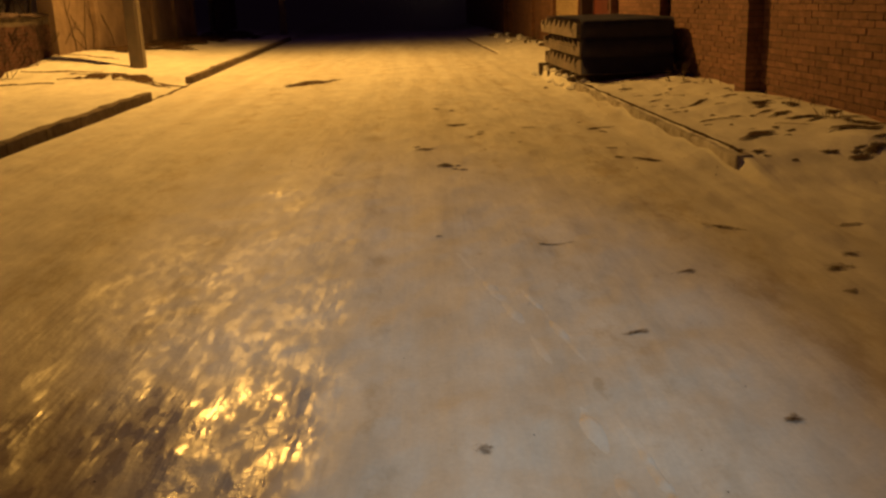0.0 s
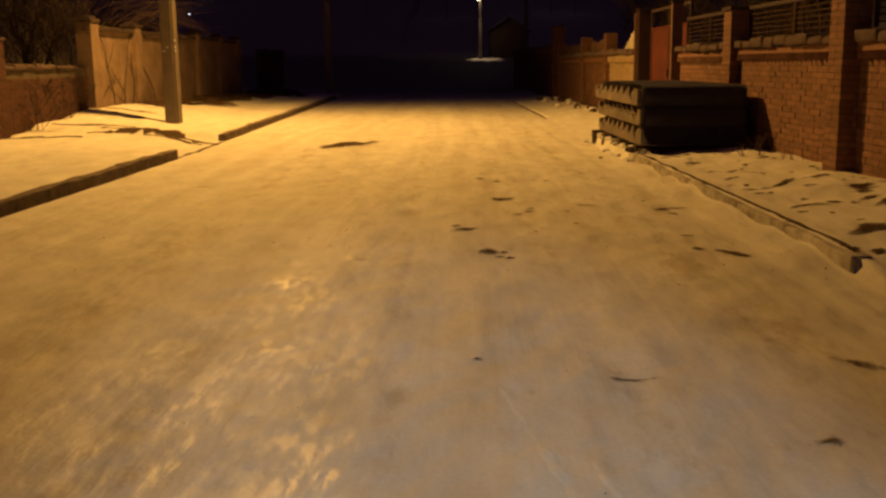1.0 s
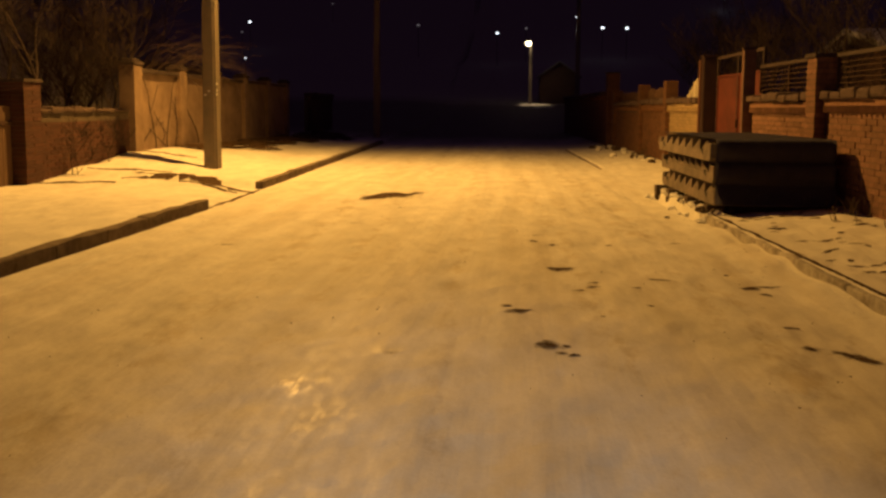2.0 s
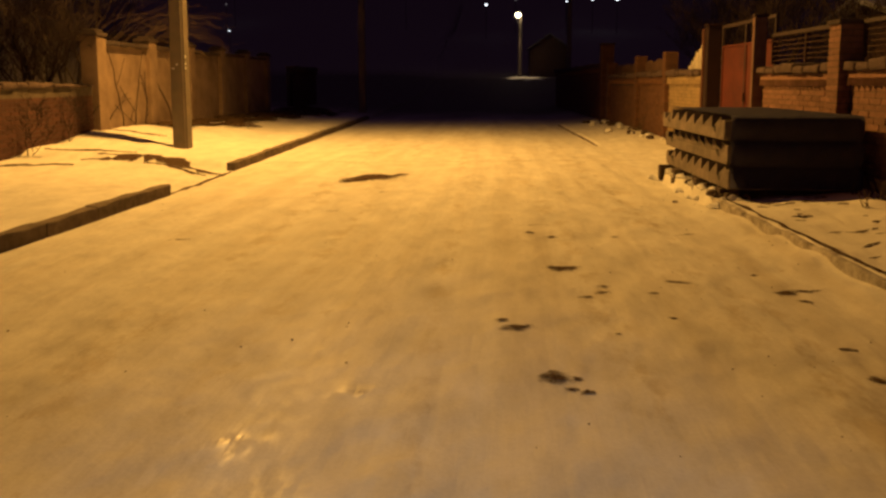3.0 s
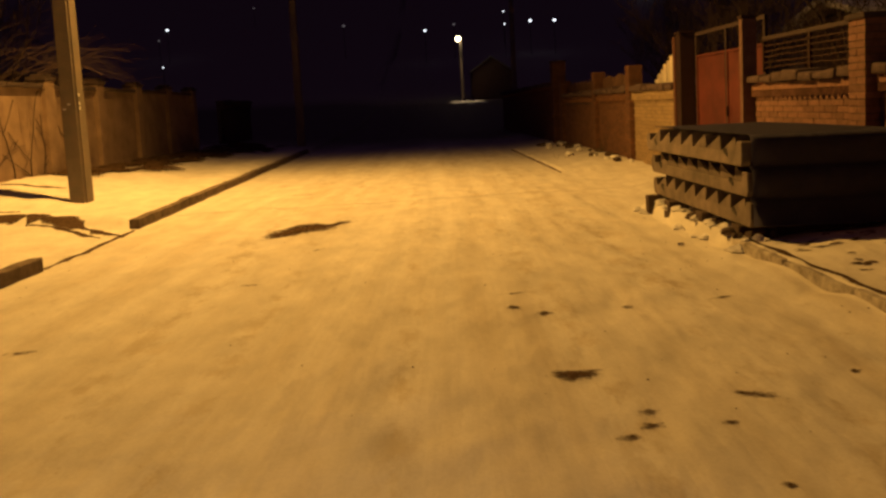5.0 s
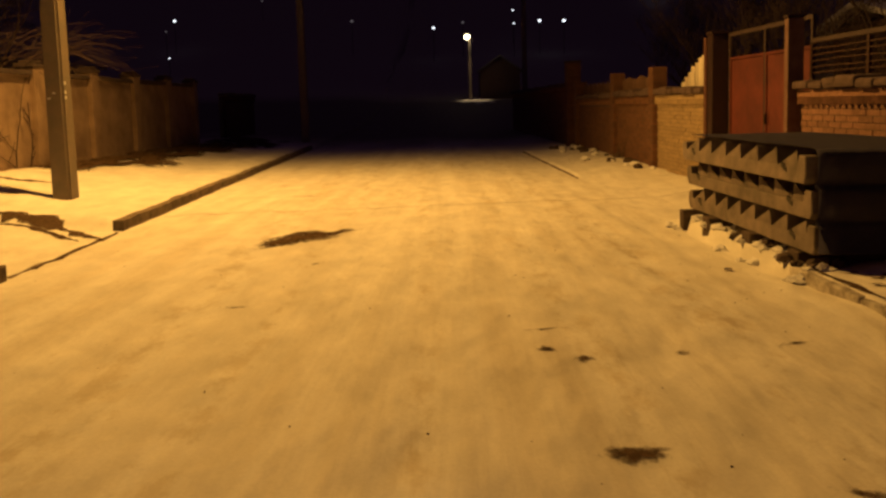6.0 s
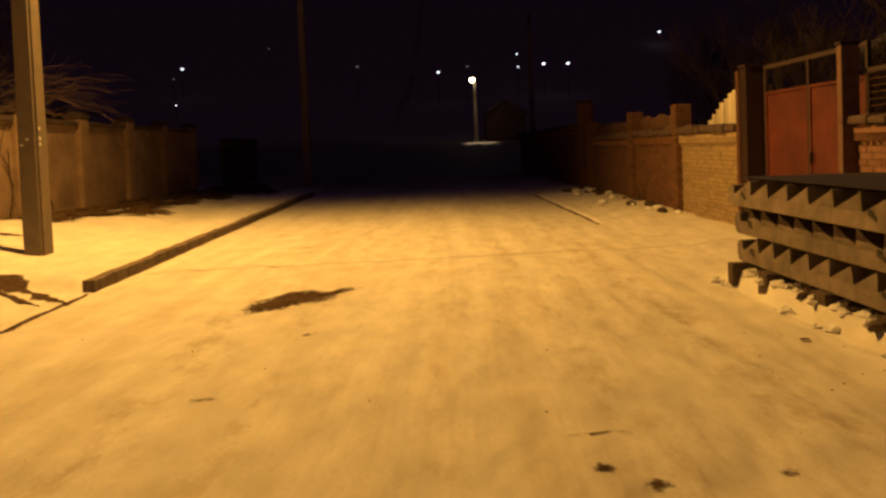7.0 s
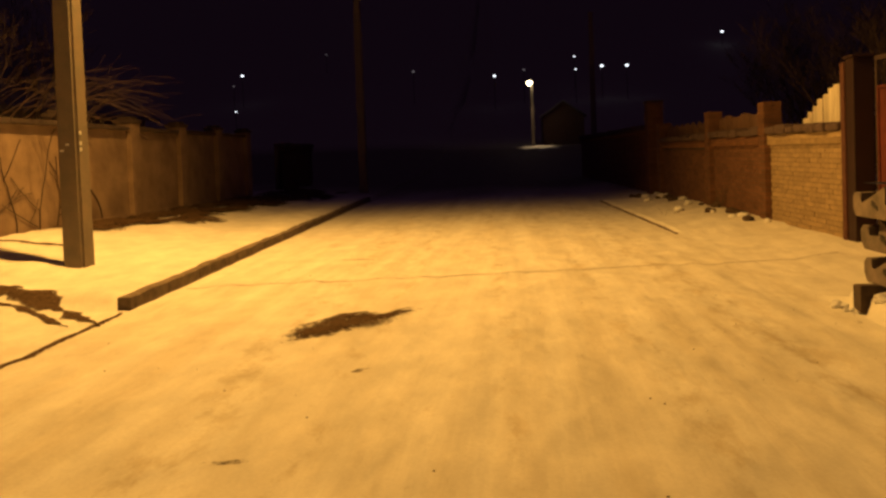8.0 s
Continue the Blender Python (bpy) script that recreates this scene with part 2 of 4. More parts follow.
def part(name, bm, material, parent=None, label="", skew=0.0, place=(0, 0, 0), smooth=False):
    """One mesh under a thing or part. Its plan shape is laid on the slope, and drifts aside by skew a metre ahead."""
    me = bpy.data.meshes.new(name)
    for v in bm.verts:
        v.co.x += skew * v.co.y
        v.co.z += KX * v.co.x + KY * v.co.y
    bmesh.ops.recalc_face_normals(bm, faces=bm.faces)
    bm.to_mesh(me)
    bm.free()
    me.materials.append(material)
    if smooth:
        me.polygons.foreach_set("use_smooth", [True] * len(me.polygons))
    return piece(name, me, parent, label, skew, place)


def piece(name, me, parent=None, label="", skew=0.0, place=(0, 0, 0)):
    ob = new(name, me)
    x, y, z = place
    x += skew * y
    ob.location = (x, y, z + KX * x + KY * y)
    ob.parent = parent
    return tagged(ob, label)


def box(bm, x0, x1, y0, y1, z0, z1, bevel=0.0, jitter=0.0):
    vs = [bm.verts.new((x + random.uniform(-jitter, jitter), y + random.uniform(-jitter, jitter), z + random.uniform(-jitter, jitter)))
          for z in (z0, z1) for y in (y0, y1) for x in (x0, x1)]
    fs = [bm.faces.new([vs[i] for i in q]) for q in ((0, 2, 3, 1), (4, 5, 7, 6), (0, 1, 5, 4), (2, 6, 7, 3), (0, 4, 6, 2), (1, 3, 7, 5))]
    if bevel:
        bmesh.ops.bevel(bm, geom=list({e for f in fs for e in f.edges}), offset=bevel, segments=2, affect="EDGES", profile=0.6)
    return bm


def boxed(*a, **k):
    return box(bmesh.new(), *a, **k)


def tube(bm, a, b, ra, rb, sides=6, caps=True):
    a, b = Vector(a), Vector(b)
    d = (b - a).normalized()
    s = d.orthogonal().normalized()
    t = d.cross(s)
    rings = []
    for p, r in ((a, ra), (b, rb)):
        rings.append([bm.verts.new(p + r * (math.cos(2 * math.pi * i / sides) * s + math.sin(2 * math.pi * i / sides) * t)) for i in range(sides)])
    for i in range(sides):
        j = (i + 1) % sides
        bm.faces.new((rings[0][i], rings[0][j], rings[1][j], rings[1][i]))
    if caps:
        bm.faces.new(rings[0][::-1])
        bm.faces.new(rings[1])
    return bm


def pipe(pts, r, sides=5):
    """One bent rod through the points."""
    bm, rings = bmesh.new(), []
    pts = [Vector(p) for p in pts]
    for k, p in enumerate(pts):
        d = (pts[min(k + 1, len(pts) - 1)] - pts[max(k - 1, 0)]).normalized()
        s = d.cross(Vector((0.31, 0.2, 0.93))).normalized()
        t = d.cross(s)
        rings.append([bm.verts.new(p + r * (math.cos(2 * math.pi * i / sides) * s + math.sin(2 * math.pi * i / sides) * t)) for i in range(sides)])
    for a, b in zip(rings, rings[1:]):
        for i in range(sides):
            j = (i + 1) % sides
            bm.faces.new((a[i], a[j], b[j], b[i]))
    bm.faces.new(rings[0][::-1])
    bm.faces.new(rings[-1])
    return bm


def prism(profile, x0, x1):
    """A profile of (y, z) drawn out along x."""
    bm = bmesh.new()
    a = [bm.verts.new((x0, y, z)) for y, z in profile]
    b = [bm.verts.new((x1, y, z)) for y, z in profile]
    for i in range(len(a)):
        j = (i + 1) % len(a)
        bm.faces.new((a[i], a[j], b[j], b[i]))
    bm.faces.new(a[::-1])
    bm.faces.new(b)
    return bm


def stone(radius, seed, flat=0.7, level=2, rough=0.45):
    bm = bmesh.new()
    bmesh.ops.create_icosphere(bm, subdivisions=level, radius=radius)
    off = Vector((seed * 7.3, seed * 3.1, seed * 1.7))
    for v in bm.verts:
        k = 1 + rough * noise.noise(v.co / radius * 1.1 + off) + 0.2 * noise.noise(v.co / radius * 3 + off)
        v.co = Vector((v.co.x * k, v.co.y * k, v.co.z * k * flat))
    return bm


def smooth_step(v, a, b):
    t = min(max((v - a) / (b - a), 0.0), 1.0)
    return t * t * (3 - 2 * t)


# ---- the ground ----
SKEW_R, SKEW_L = -0.045, -0.04


def wall_right(y):
    return 4.33 + SKEW_R * (y - 10)


def wall_left(y):
    return -8.95 + SKEW_L * (y - 22)


def kerb_left(y):
    return -4.70 + 0.011 * (13.5 - y) if y < 13.5 else -4.70 - 0.055 * (y - 13.5)


def kerb_right(y):
    return 2.67 - 0.042 * (y - 6.3)


def ground(x, y):
    """Height of the snow over the road's plane."""
    kl, kr = kerb_left(y), kerb_right(y)
    far = 0.0008 * max(y - 50, 0) ** 2
    far = min(far, 2.0 + 0.25 * max(y - 103, 0)) + 0.2 * max(y - 200, 0)
    lump = 0.035 * noise.noise((x * 0.9, y * 0.9, 3)) + 0.02 * noise.noise((x * 3, y * 3, 5))
    if x < kl:
        d = kl - x
        k = 1 - smooth_step(y, 12.92, 13.12) * (1 - smooth_step(y, 15.96, 16.15))
        h = (0.118 + 0.05 * smooth_step(d, 0.16, 0.45)) * k + (1 - k) * 0.10 * smooth_step(d, 0, 1.4)
        h += (0.05 + 0.20 * smooth_step(y, 14, 18.5)) * smooth_step(d, 0.8, 3.9)
        h += 0.10 * smooth_step(d, 2.3, 4.2) * smooth_step(y, 17.2, 18.8) * (1 - smooth_step(y, 20.5, 23))
        return h + lump * smooth_step(d, 0.05, 0.8) * 1.2 + far
    if x > kr:
        d = x - kr
        k = smooth_step(y, 5.5, 6.6) * (1 - smooth_step(y, 15.0, 16.2))
        h = k * (0.15 + 0.09 * smooth_step(d, 0.1, 1.6)) + (1 - k) * 0.11 * smooth_step(d, 0, 1.8)
        h += 0.06 * smooth_step(y, 21.4, 21.7) * (1 - smooth_step(y, 30, 31)) * smooth_step(d, 0, 0.03)
        return h + lump * smooth_step(d, 0.05, 0.6) * (1.6 if k > 0.5 else 1.0) + far
    u = x + 0.045 * (y - 10)
    rut = 0.022 * noise.noise((u * 2.6, y * 0.10, 1)) + 0.010 * noise.noise((u * 6.5, y * 0.25, 2))
    edge = smooth_step(x, kl, kl + 0.4) * smooth_step(kr - x, 0, 0.4)
    rut -= 0.012 * (math.exp(-((u + 1.73) / 0.14) ** 2) + math.exp(-((u - 0.47) / 0.14) ** 2)) * (0.6 + noise.noise((u, y * 0.5, 9)))
    return (rut + 0.010 * noise.noise((x * 2.2, y * 1.6, 7)) + 0.013 * noise.noise((x * 3.3 + y * 0.6, y * 2.3, 17))) * (0.4 + 0.6 * edge) + (0.075 + 0.09 * noise.noise((y * 1.7, 4, 4))) * (1 - smooth_step(kr - x, 0, 0.45)) * smooth_step(y, 6, 7) * (1 - smooth_step(y, 12, 13)) + far


def build_ground():
    def span(a, b, n):
        return [a + (b - a) * i / n for i in range(n)]
    ys = span(-60, -6, 12) + span(-6, 0, 24) + span(0, 22, 200) + span(22, 40, 90) + span(40, 120, 60) + span(120, 700, 20) + [700.0]
    verts, faces, trod, iced, wheels, unlit = [], [], [], [], [], []
    for y in ys:
        kl, kr = kerb_left(y), kerb_right(y)
        xs = span(-500, -40, 8) + span(-40, -12, 10) + span(-12, kl - 0.05, 60) + [kl - 0.05] + span(kl, kr, 84) + [kr, kr + 0.04]
        xs += span(kr + 0.12, 6, 34) + span(6, 40, 14) + span(40, 500, 8) + [500.0]
        for x in xs:
            verts.append(up(x, y, ground(x, y)))
            on = kl - 0.02 < x < kr + 0.02
            trod.append(1.0 if on else 0.25)
            u = x + 0.045 * (y - 10)
            wheels.append(sum(math.exp(-((u - c + 0.08 * noise.noise((y * 0.4, c, 0))) / w) ** 2) for c, w in ((-1.73, 0.16), (0.47, 0.16), (-2.5, 0.3), (1.45, 0.35), (-0.6, 0.1))) if on else 0.0)
            patch = smooth_step(noise.noise((u * 0.7, y * 0.25, 11)) + 0.25, -0.1, 0.3)
            wob = 0.10 * noise.noise((x * 3, y * 3, 8)) + 0.05 * noise.noise((x * 9, y * 9, 6))
            core = smooth_step(-0.32 - x + 1.1 * wob, 0, 0.2) * (1 - smooth_step(y + wob - 0.12 * (x + 0.8), 2.45, 3.5))
            core = max(core, (0.35 + 0.9 * patch) * 0.85 * sum(math.exp(-((x - cx + 2 * wob) / r) ** 2 - ((y - cy + 2 * wob) / (1.7 * r)) ** 2) for cx, cy, r in ((-0.78, 4.35, 0.2), (-0.5, 4.6, 0.12), (-1.0, 4.9, 0.12), (-0.95, 5.65, 0.15), (-1.2, 6.2, 0.1), (-0.8, 6.7, 0.1))))
            field = smooth_step(-0.3 - x + wob, 0, 0.25) * smooth_step(x, -2.7, -1.9) * (1 - smooth_step(y + 2 * wob, 4.2, 7.0))
            field *= 0.45 + 0.55 * smooth_step(noise.noise((x * 2.6 + 0.8 * y, y * 1.3, 21)) + 0.5 * noise.noise((x * 6, y * 4, 22)), -0.5, 0.5)
            core = max(core, 0.55 * field * (1 - 0.5 * smooth_step(y, 3.5, 5.5)))
            lane = math.exp(-((x + 0.8 + 0.09 * (y - 2)) / 0.42) ** 2) * (1 - 0.55 * smooth_step(y, 3.2, 5.5)) * (1 - 0.4 * smooth_step(y, 6, 9))
            # night's dark painted on the far ground, left pale as the far lamp's pool
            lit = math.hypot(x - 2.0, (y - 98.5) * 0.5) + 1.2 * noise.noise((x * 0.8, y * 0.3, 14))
            unlit.append(smooth_step(y + 3 * noise.noise((x * 0.5, y * 0.2, 13)), 29, 44) * smooth_step(lit, 1.6, 2.6) * (1 - 0.36 * smooth_step(y, 95, 112)))
            iced.append(max(core, (0.1 + 0.5 * patch) * lane) if on else 0.0)
    w = len(verts) // len(ys)
    for j in range(len(ys) - 1):
        for i in range(w - 1):
            a = j * w + i
            faces.append((a, a + 1, a + w + 1, a + w))
    me = bpy.data.meshes.new("ground")
    me.from_pydata(verts, [], faces)
    for name, values in (("trodden", trod), ("ice", iced), ("track", wheels), ("far_dark", unlit)):
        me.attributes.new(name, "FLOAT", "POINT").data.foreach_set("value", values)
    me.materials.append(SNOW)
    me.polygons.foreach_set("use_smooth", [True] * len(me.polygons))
    tagged(new("ground", me), "trodden yellowish snow over a sloping street, coloured dark where the distance is unlit", "ground", kind="structure")


build_ground()


# ---- kerbs ----
def kerb(name, y0, y1, face, skew, top, depth, material, label, category="kerb", out=0.02):
    """A row of kerb stones from y0 to y1 along the road's edge; depth is negative towards the left verge."""
    ob = thing(name, (face, y0, 0), label, category, kind="structure")
    n = max(1, round((y1 - y0) / 1.0))
    step = (y1 - y0) / n
    for i in range(n):
        dz, dx = random.uniform(-0.007, 0.005), random.uniform(-0.006, 0.006)
        bm = boxed(min(0, depth), max(0, depth), 0.002, step - 0.002, -0.2, top + dz, bevel=0.018)
        bmesh.ops.subdivide_edges(bm, edges=[e for e in bm.edges if e.calc_length() > 0.4], cuts=7)
        for v in bm.verts:
            v.co.z += 0.02 * noise.noise((v.co.x * 9, (v.co.y + i * step) * 2.4, 2)) * (v.co.z > 0)
            v.co.x += 0.022 * noise.noise((v.co.z * 7, (v.co.y + i * step) * 2.6, 8))
        part("kerb_stone", bm, material, ob, skew=skew, place=(dx, i * step, 0))
    return ob


kerb("kerb", 1.5, 13.13, -4.55, -0.0112, 0.15, -0.16, KERB, "dark weathered concrete kerb with snow on its top")
kerb("kerb", 15.95, 34.4, -4.815, -0.055, 0.14, -0.15, KERB, "dark weathered concrete kerb with snow on its top")
kerb("kerb", 6.32, 12.55, 2.65, -0.042, 0.145, 0.15, PALE_KERB, "pale chipped concrete kerb stained with dirt")
kerb("kerb", 21.6, 30.4, 2.01, -0.042, 0.03, 0.09, KERB, "low dark kerb almost sunk in snow")
kerb("kerb", 13.2, 15.85, -4.69, -0.05, 0.004, -0.06, KERB, "sunken kerb stones flush with the snow")


# ---- brick walls and pillars ----
def brick_mesh(name, length, material, skew):
    bm = boxed(0, 0.10, 0, length, 0, 0.066, jitter=0.0035)
    for v in bm.verts:
        v.co.x += skew * v.co.y
        v.co.z += KX * v.co.x + KY * v.co.y
    bmesh.ops.recalc_face_normals(bm, faces=bm.faces)
    me = bpy.data.meshes.new(name)
    bm.to_mesh(me)
    bm.free()
    me.materials.append(material)
    return me


def courses(length, z0, z1, pitch=0.26, course=0.0755):
    """Places (y, z, brick length) of a running bond."""
    out = []
    for k in range(int((z1 - z0) / course)):
        y = -pitch / 2 if k % 2 else 0.0
        while y < length - 0.02:
            a, b = max(y, 0.0), min(y + pitch - 0.011, length)
            if b - a > 0.05:
                out.append((a, z0 + k * course, b - a))
            y += pitch
    return out


def joined_bricks(length, z0, z1, depth=0.10, proud=0.0):
    bm = bmesh.new()
    for y, z, b in courses(length, z0, z1):
        box(bm, -proud + random.uniform(-0.004, 0.004), depth, y, y + b, z, z + 0.066)
    return bm


def brick_pillar(y0, width, top, side="right", material=BRICK_STUFF, label="", bottom=0.05, proud=0.1, cap=True):
    right = side == "right"
    skew, line = (SKEW_R, wall_right) if right else (SKEW_L, wall_left)
    ob = thing("brick_pillar", (line(y0), y0, 0), label, "pillar", "pillars of the brick fence", kind="structure")
    s = 1 if right else -1
    xa, xb = sorted((-proud * s, (width - proud) * s))
    bm, k, z = bmesh.new(), 0, bottom
    while z + 0.0755 < top:
        g = 0.005
        if k % 2:
            m = (xa + xb) / 2
            box(bm, xa, m - g, 0, width, z, z + 0.066, jitter=0.003)
            box(bm, m + g, xb, 0, width, z, z + 0.066, jitter=0.003)
        else:
            m = width / 2
            box(bm, xa, xb, 0, m - g, z, z + 0.066, jitter=0.003)
            box(bm, xa, xb, m + g, width, z, z + 0.066, jitter=0.003)
        k, z = k + 1, z + 0.0755
    part("bricks", bm, material, ob, skew=skew)
    part("mortar_core", boxed(xa + 0.008, xb - 0.008, 0.008, width - 0.008, bottom, z - 0.01), MORTAR, ob, skew=skew)
    if cap:
        part("cap", boxed(xa - 0.03, xb + 0.03, -0.03, width + 0.03, z - 0.009, z + 0.05, bevel=0.012), CAP, ob, "weathered cap slab", skew=skew)
    return ob


def coping(parent, length, z, skew, s=1, over=0.14, back=0.30, height=0.13):
    y = 0.0
    while y < length - 0.05:
        step = min(random.uniform(0.28, 0.5), length - y)
        xa, xb = sorted((-over * s, back * s))
        bm = boxed(xa + random.uniform(0, 0.03), xb, 0.004, step - 0.006, 0, height + random.uniform(-0.03, 0.03), bevel=0.04, jitter=0.016)
        for v in bm.verts:
            v.co.z += 0.03 * noise.noise(((v.co.y + y) * 6, v.co.x * 7, z)) * (v.co.z > 0.05)
        part("coping_stone", bm, COPING, parent, skew=skew, place=(0, y, z))
        y += step


def dogtooth(parent, length, z, skew, material, s=1, out=0.075, pitch=0.125):
    bm = bmesh.new()
    n = int(length / pitch)
    for i in range(n):
        y = (i + 0.5) * length / n
        tri = [(0.0, y - pitch / 2), (-out * s, y), (0.0, y + pitch / 2)]
        lo = [bm.verts.new((x, q, z)) for x, q in tri]
        hi = [bm.verts.new((x, q, z + 0.085)) for x, q in tri]
        for a in range(3):
            b = (a + 1) % 3
            bm.faces.new((lo[a], lo[b], hi[b], hi[a]))
        bm.faces.new(lo[::-1])
        bm.faces.new(hi)
    part("dogtooth_course", bm, material, parent, "course of bricks set cornerwise", skew=skew)


def wall_section(name, y0, y1, top, material, label, loose=None, bottom=0.05, side="right", cope=True):
    """A low brick wall between two pillars; loose: the stretch whose bricks are single objects."""
    right = side == "right"
    skew, line, s = (SKEW_R, wall_right, 1) if right else (SKEW_L, wall_left, -1)
    ob = thing(name, (line(y0), y0, 0), label, "wall", kind="structure")
    L = y1 - y0
    xa, xb = sorted((0.009 * s, 0.25 * s))
    part("mortar_core", boxed(xa, xb, 0, L, bottom - 0.1, top + 0.10), PALE_MORTAR if material is CREAM_BRICK else MORTAR, ob, skew=skew)
    if loose:
        meshes = {}
        rest = bmesh.new()
        for y, z, b in courses(L, bottom, top):
            if loose[0] < y0 + y < loose[1]:
                key = (round(b, 2), random.randrange(3))
                if key not in meshes:
                    meshes[key] = brick_mesh("brick", b, material, skew)
                piece("brick", meshes[key], ob, skew=skew, place=(random.uniform(-0.004, 0.004), y, z))
            else:
                box(rest, 0, 0.1, y, y + b, z, z + 0.066)
        if rest.verts:
            tagged(part("bricks", rest, BRICK_STUFF, ob, skew=skew), kind="stuff")
        else:
            rest.free()
    else:
        bm = joined_bricks(L, bottom, top)
        if not right:
            bmesh.ops.scale(bm, verts=bm.verts, vec=(-1, 1, 1))
        tagged(part("bricks", bm, material, ob, skew=skew), kind="stuff")
    if cope:
        dogtooth(ob, L, top - 0.03, skew, material if material is not BRICK else BRICK_STUFF, s)
        xa, xb = sorted((-0.05 * s, 0.24 * s))
        part("corbel_course", boxed(xa, xb, 0, L, top + 0.057, top + 0.145, bevel=0.006), material if material is not BRICK else BRICK_STUFF, ob, skew=skew)
        coping(ob, L, top + 0.147, skew, s)
    return ob


def rail_panel(y0, y1, z0, z1, rods, label, material=STEEL, back=0.12):
    ob = thing("metal_railing", (wall_right(y0) + back, y0, 0), label, "railing", "railings on the brick wall")
    L = y1 - y0
    for i in range(rods):
        z = z0 + (z1 - z0) * (i + 0.5) / rods
        n = 8
        pts = [(0.01 * noise.noise((j, i, y0)), L * j / n, z + 0.016 * noise.noise((j * 0.7, i * 3, y0))) for j in range(n + 1)]
        part("rod", pipe(pts, 0.010), material, ob, skew=SKEW_R)
    part("top_rail", boxed(-0.025, 0.025, 0, L, z1 - 0.03, z1 + 0.025, bevel=0.006), PALE_STEEL, ob, "pale painted top rail", skew=SKEW_R)
    for y in (0.02, L * 0.5, L - 0.06):
        part("upright", boxed(-0.02, 0.02, y, y + 0.04, z0 - 0.02, z1 - 0.03), material, ob, skew=SKEW_R)
    return ob


# right side, from behind the camera up the street
wall_section("wall_right_0", -12.0, 2.6, 1.42, BRICK_STUFF, "pale brown brick garden wall behind the start", cope=False)
wall_section("wall_left_0", -12.0, 11.05, 1.30, RED_BRICK, "low red brick garden wall behind the start", side="left", cope=False, bottom=-0.05)
wall_section("wall_right_1", 6.72, 9.80, 1.51, BRICK, "pale brown brick garden wall with rough stone coping", loose=(6.7, 10.3))
wall_section("wall_right_2", 10.12, 13.19, 1.51, BRICK, "pale brown brick garden wall with rough stone coping", loose=(10, 14))
wall_section("wall_right_3", 13.51, 16.14, 1.49, BRICK_STUFF, "pale brown brick garden wall behind the stacked flights")
brick_pillar(9.81, 0.30, 2.38, label="brown brick pillar of a garden wall", proud=0.2)
brick_pillar(13.20, 0.30, 2.30, label="brown brick pillar of a garden wall", proud=0.16)
ob = thing("gate_pillar", (wall_right(16.15), 16.15, 0), "slim dusty pink gate pillar beside a red gate", "pillar", kind="structure")
part("shaft", boxed(-0.17, 0.04, 0.0, 0.10, 0.02, 2.56, bevel=0.012), DUSTY_PAINT, ob, skew=SKEW_R)
part("cap", boxed(-0.185, 0.055, -0.012, 0.112, 2.561, 2.60, bevel=0.008), MAROON, ob, skew=SKEW_R)
ob = thing("gate_pillar", (wall_right(19.08), 19.08, 0), "tall dark maroon painted gate pillar, its lit edge put in as a lighter strip", "pillar", kind="structure")
part("shaft", boxed(-0.04, 0.23, 0.0, 0.22, 0.02, 2.62, bevel=0.012), MAROON, ob, skew=SKEW_R)
# the strip's lighter colour stands for lamplight on the pillar's street side
part("corner_strip", boxed(-0.06, 0.02, 0.225, 0.34, 0.02, 2.58, bevel=0.008), RED_BRICK, ob, "lighter strip standing for the pillar's lamplit street face", skew=SKEW_R)
part("cap", boxed(-0.06, 0.25, -0.02, 0.24, 2.621, 2.66, bevel=0.008), MAROON, ob, skew=SKEW_R)
brick_pillar(6.41, 0.30, 2.38, label="brown brick pillar of a garden wall", proud=0.2)
rail_panel(6.72, 9.80, 1.84, 2.26, 6, "rusty steel railing of level rods on a brick wall")
rail_panel(10.12, 13.19, 1.84, 2.26, 6, "rusty steel railing of level rods on a brick wall")
rail_panel(13.51, 16.14, 1.82, 2.26, 6, "rusty steel railing of level rods on a brick wall")
wall_section("wall_right_4", 19.44, 22.2, 1.50, CREAM_BRICK, "cream brick garden wall with a corbelled top")
brick_pillar(22.2, 0.3, 2.25, material=BROWN_BRICK, label="slim reddish brown brick pillar", cap=False)
wall_section("wall_right_5", 22.5, 25.5, 1.50, BROWN_BRICK, "reddish brown brick garden wall")
brick_pillar(25.5, 0.3, 2.25, material=BROWN_BRICK, label="slim reddish brown brick pillar", cap=False)
wall_section("wall_right_6", 25.8, 30.2, 1.48, BROWN_BRICK, "reddish brown brick garden wall")
brick_pillar(30.2, 0.34, 2.2, material=BROWN_BRICK, label="slim reddish brown brick pillar", cap=False)
brick_pillar(31.6, 0.45, 2.9, material=BROWN_BRICK, label="tall dark brick gate pillar")
wall_section("wall_right_7", 32.05, 48.0, 1.9, BROWN_BRICK, "dark brick garden wall up the street")


def board_fence(y0, y1, z0, tops, material, label, back, group):
    ob = thing("board_fence", (wall_right(y0) + back, y0, 0), label, "fence", group)
    n = len(tops)
    w = (y1 - y0) / n
    for i, t in enumerate(tops):
        part("board", boxed(0, 0.022, 0.006, w - 0.008, z0, t, bevel=0.004, jitter=0.004), material, ob, skew=SKEW_R, place=(random.uniform(-0.006, 0.006), i * w, 0))
    part("batten", boxed(0.03, 0.07, 0, y1 - y0, z0 + 0.12, z0 + 0.17), material, ob, skew=SKEW_R)
    return ob


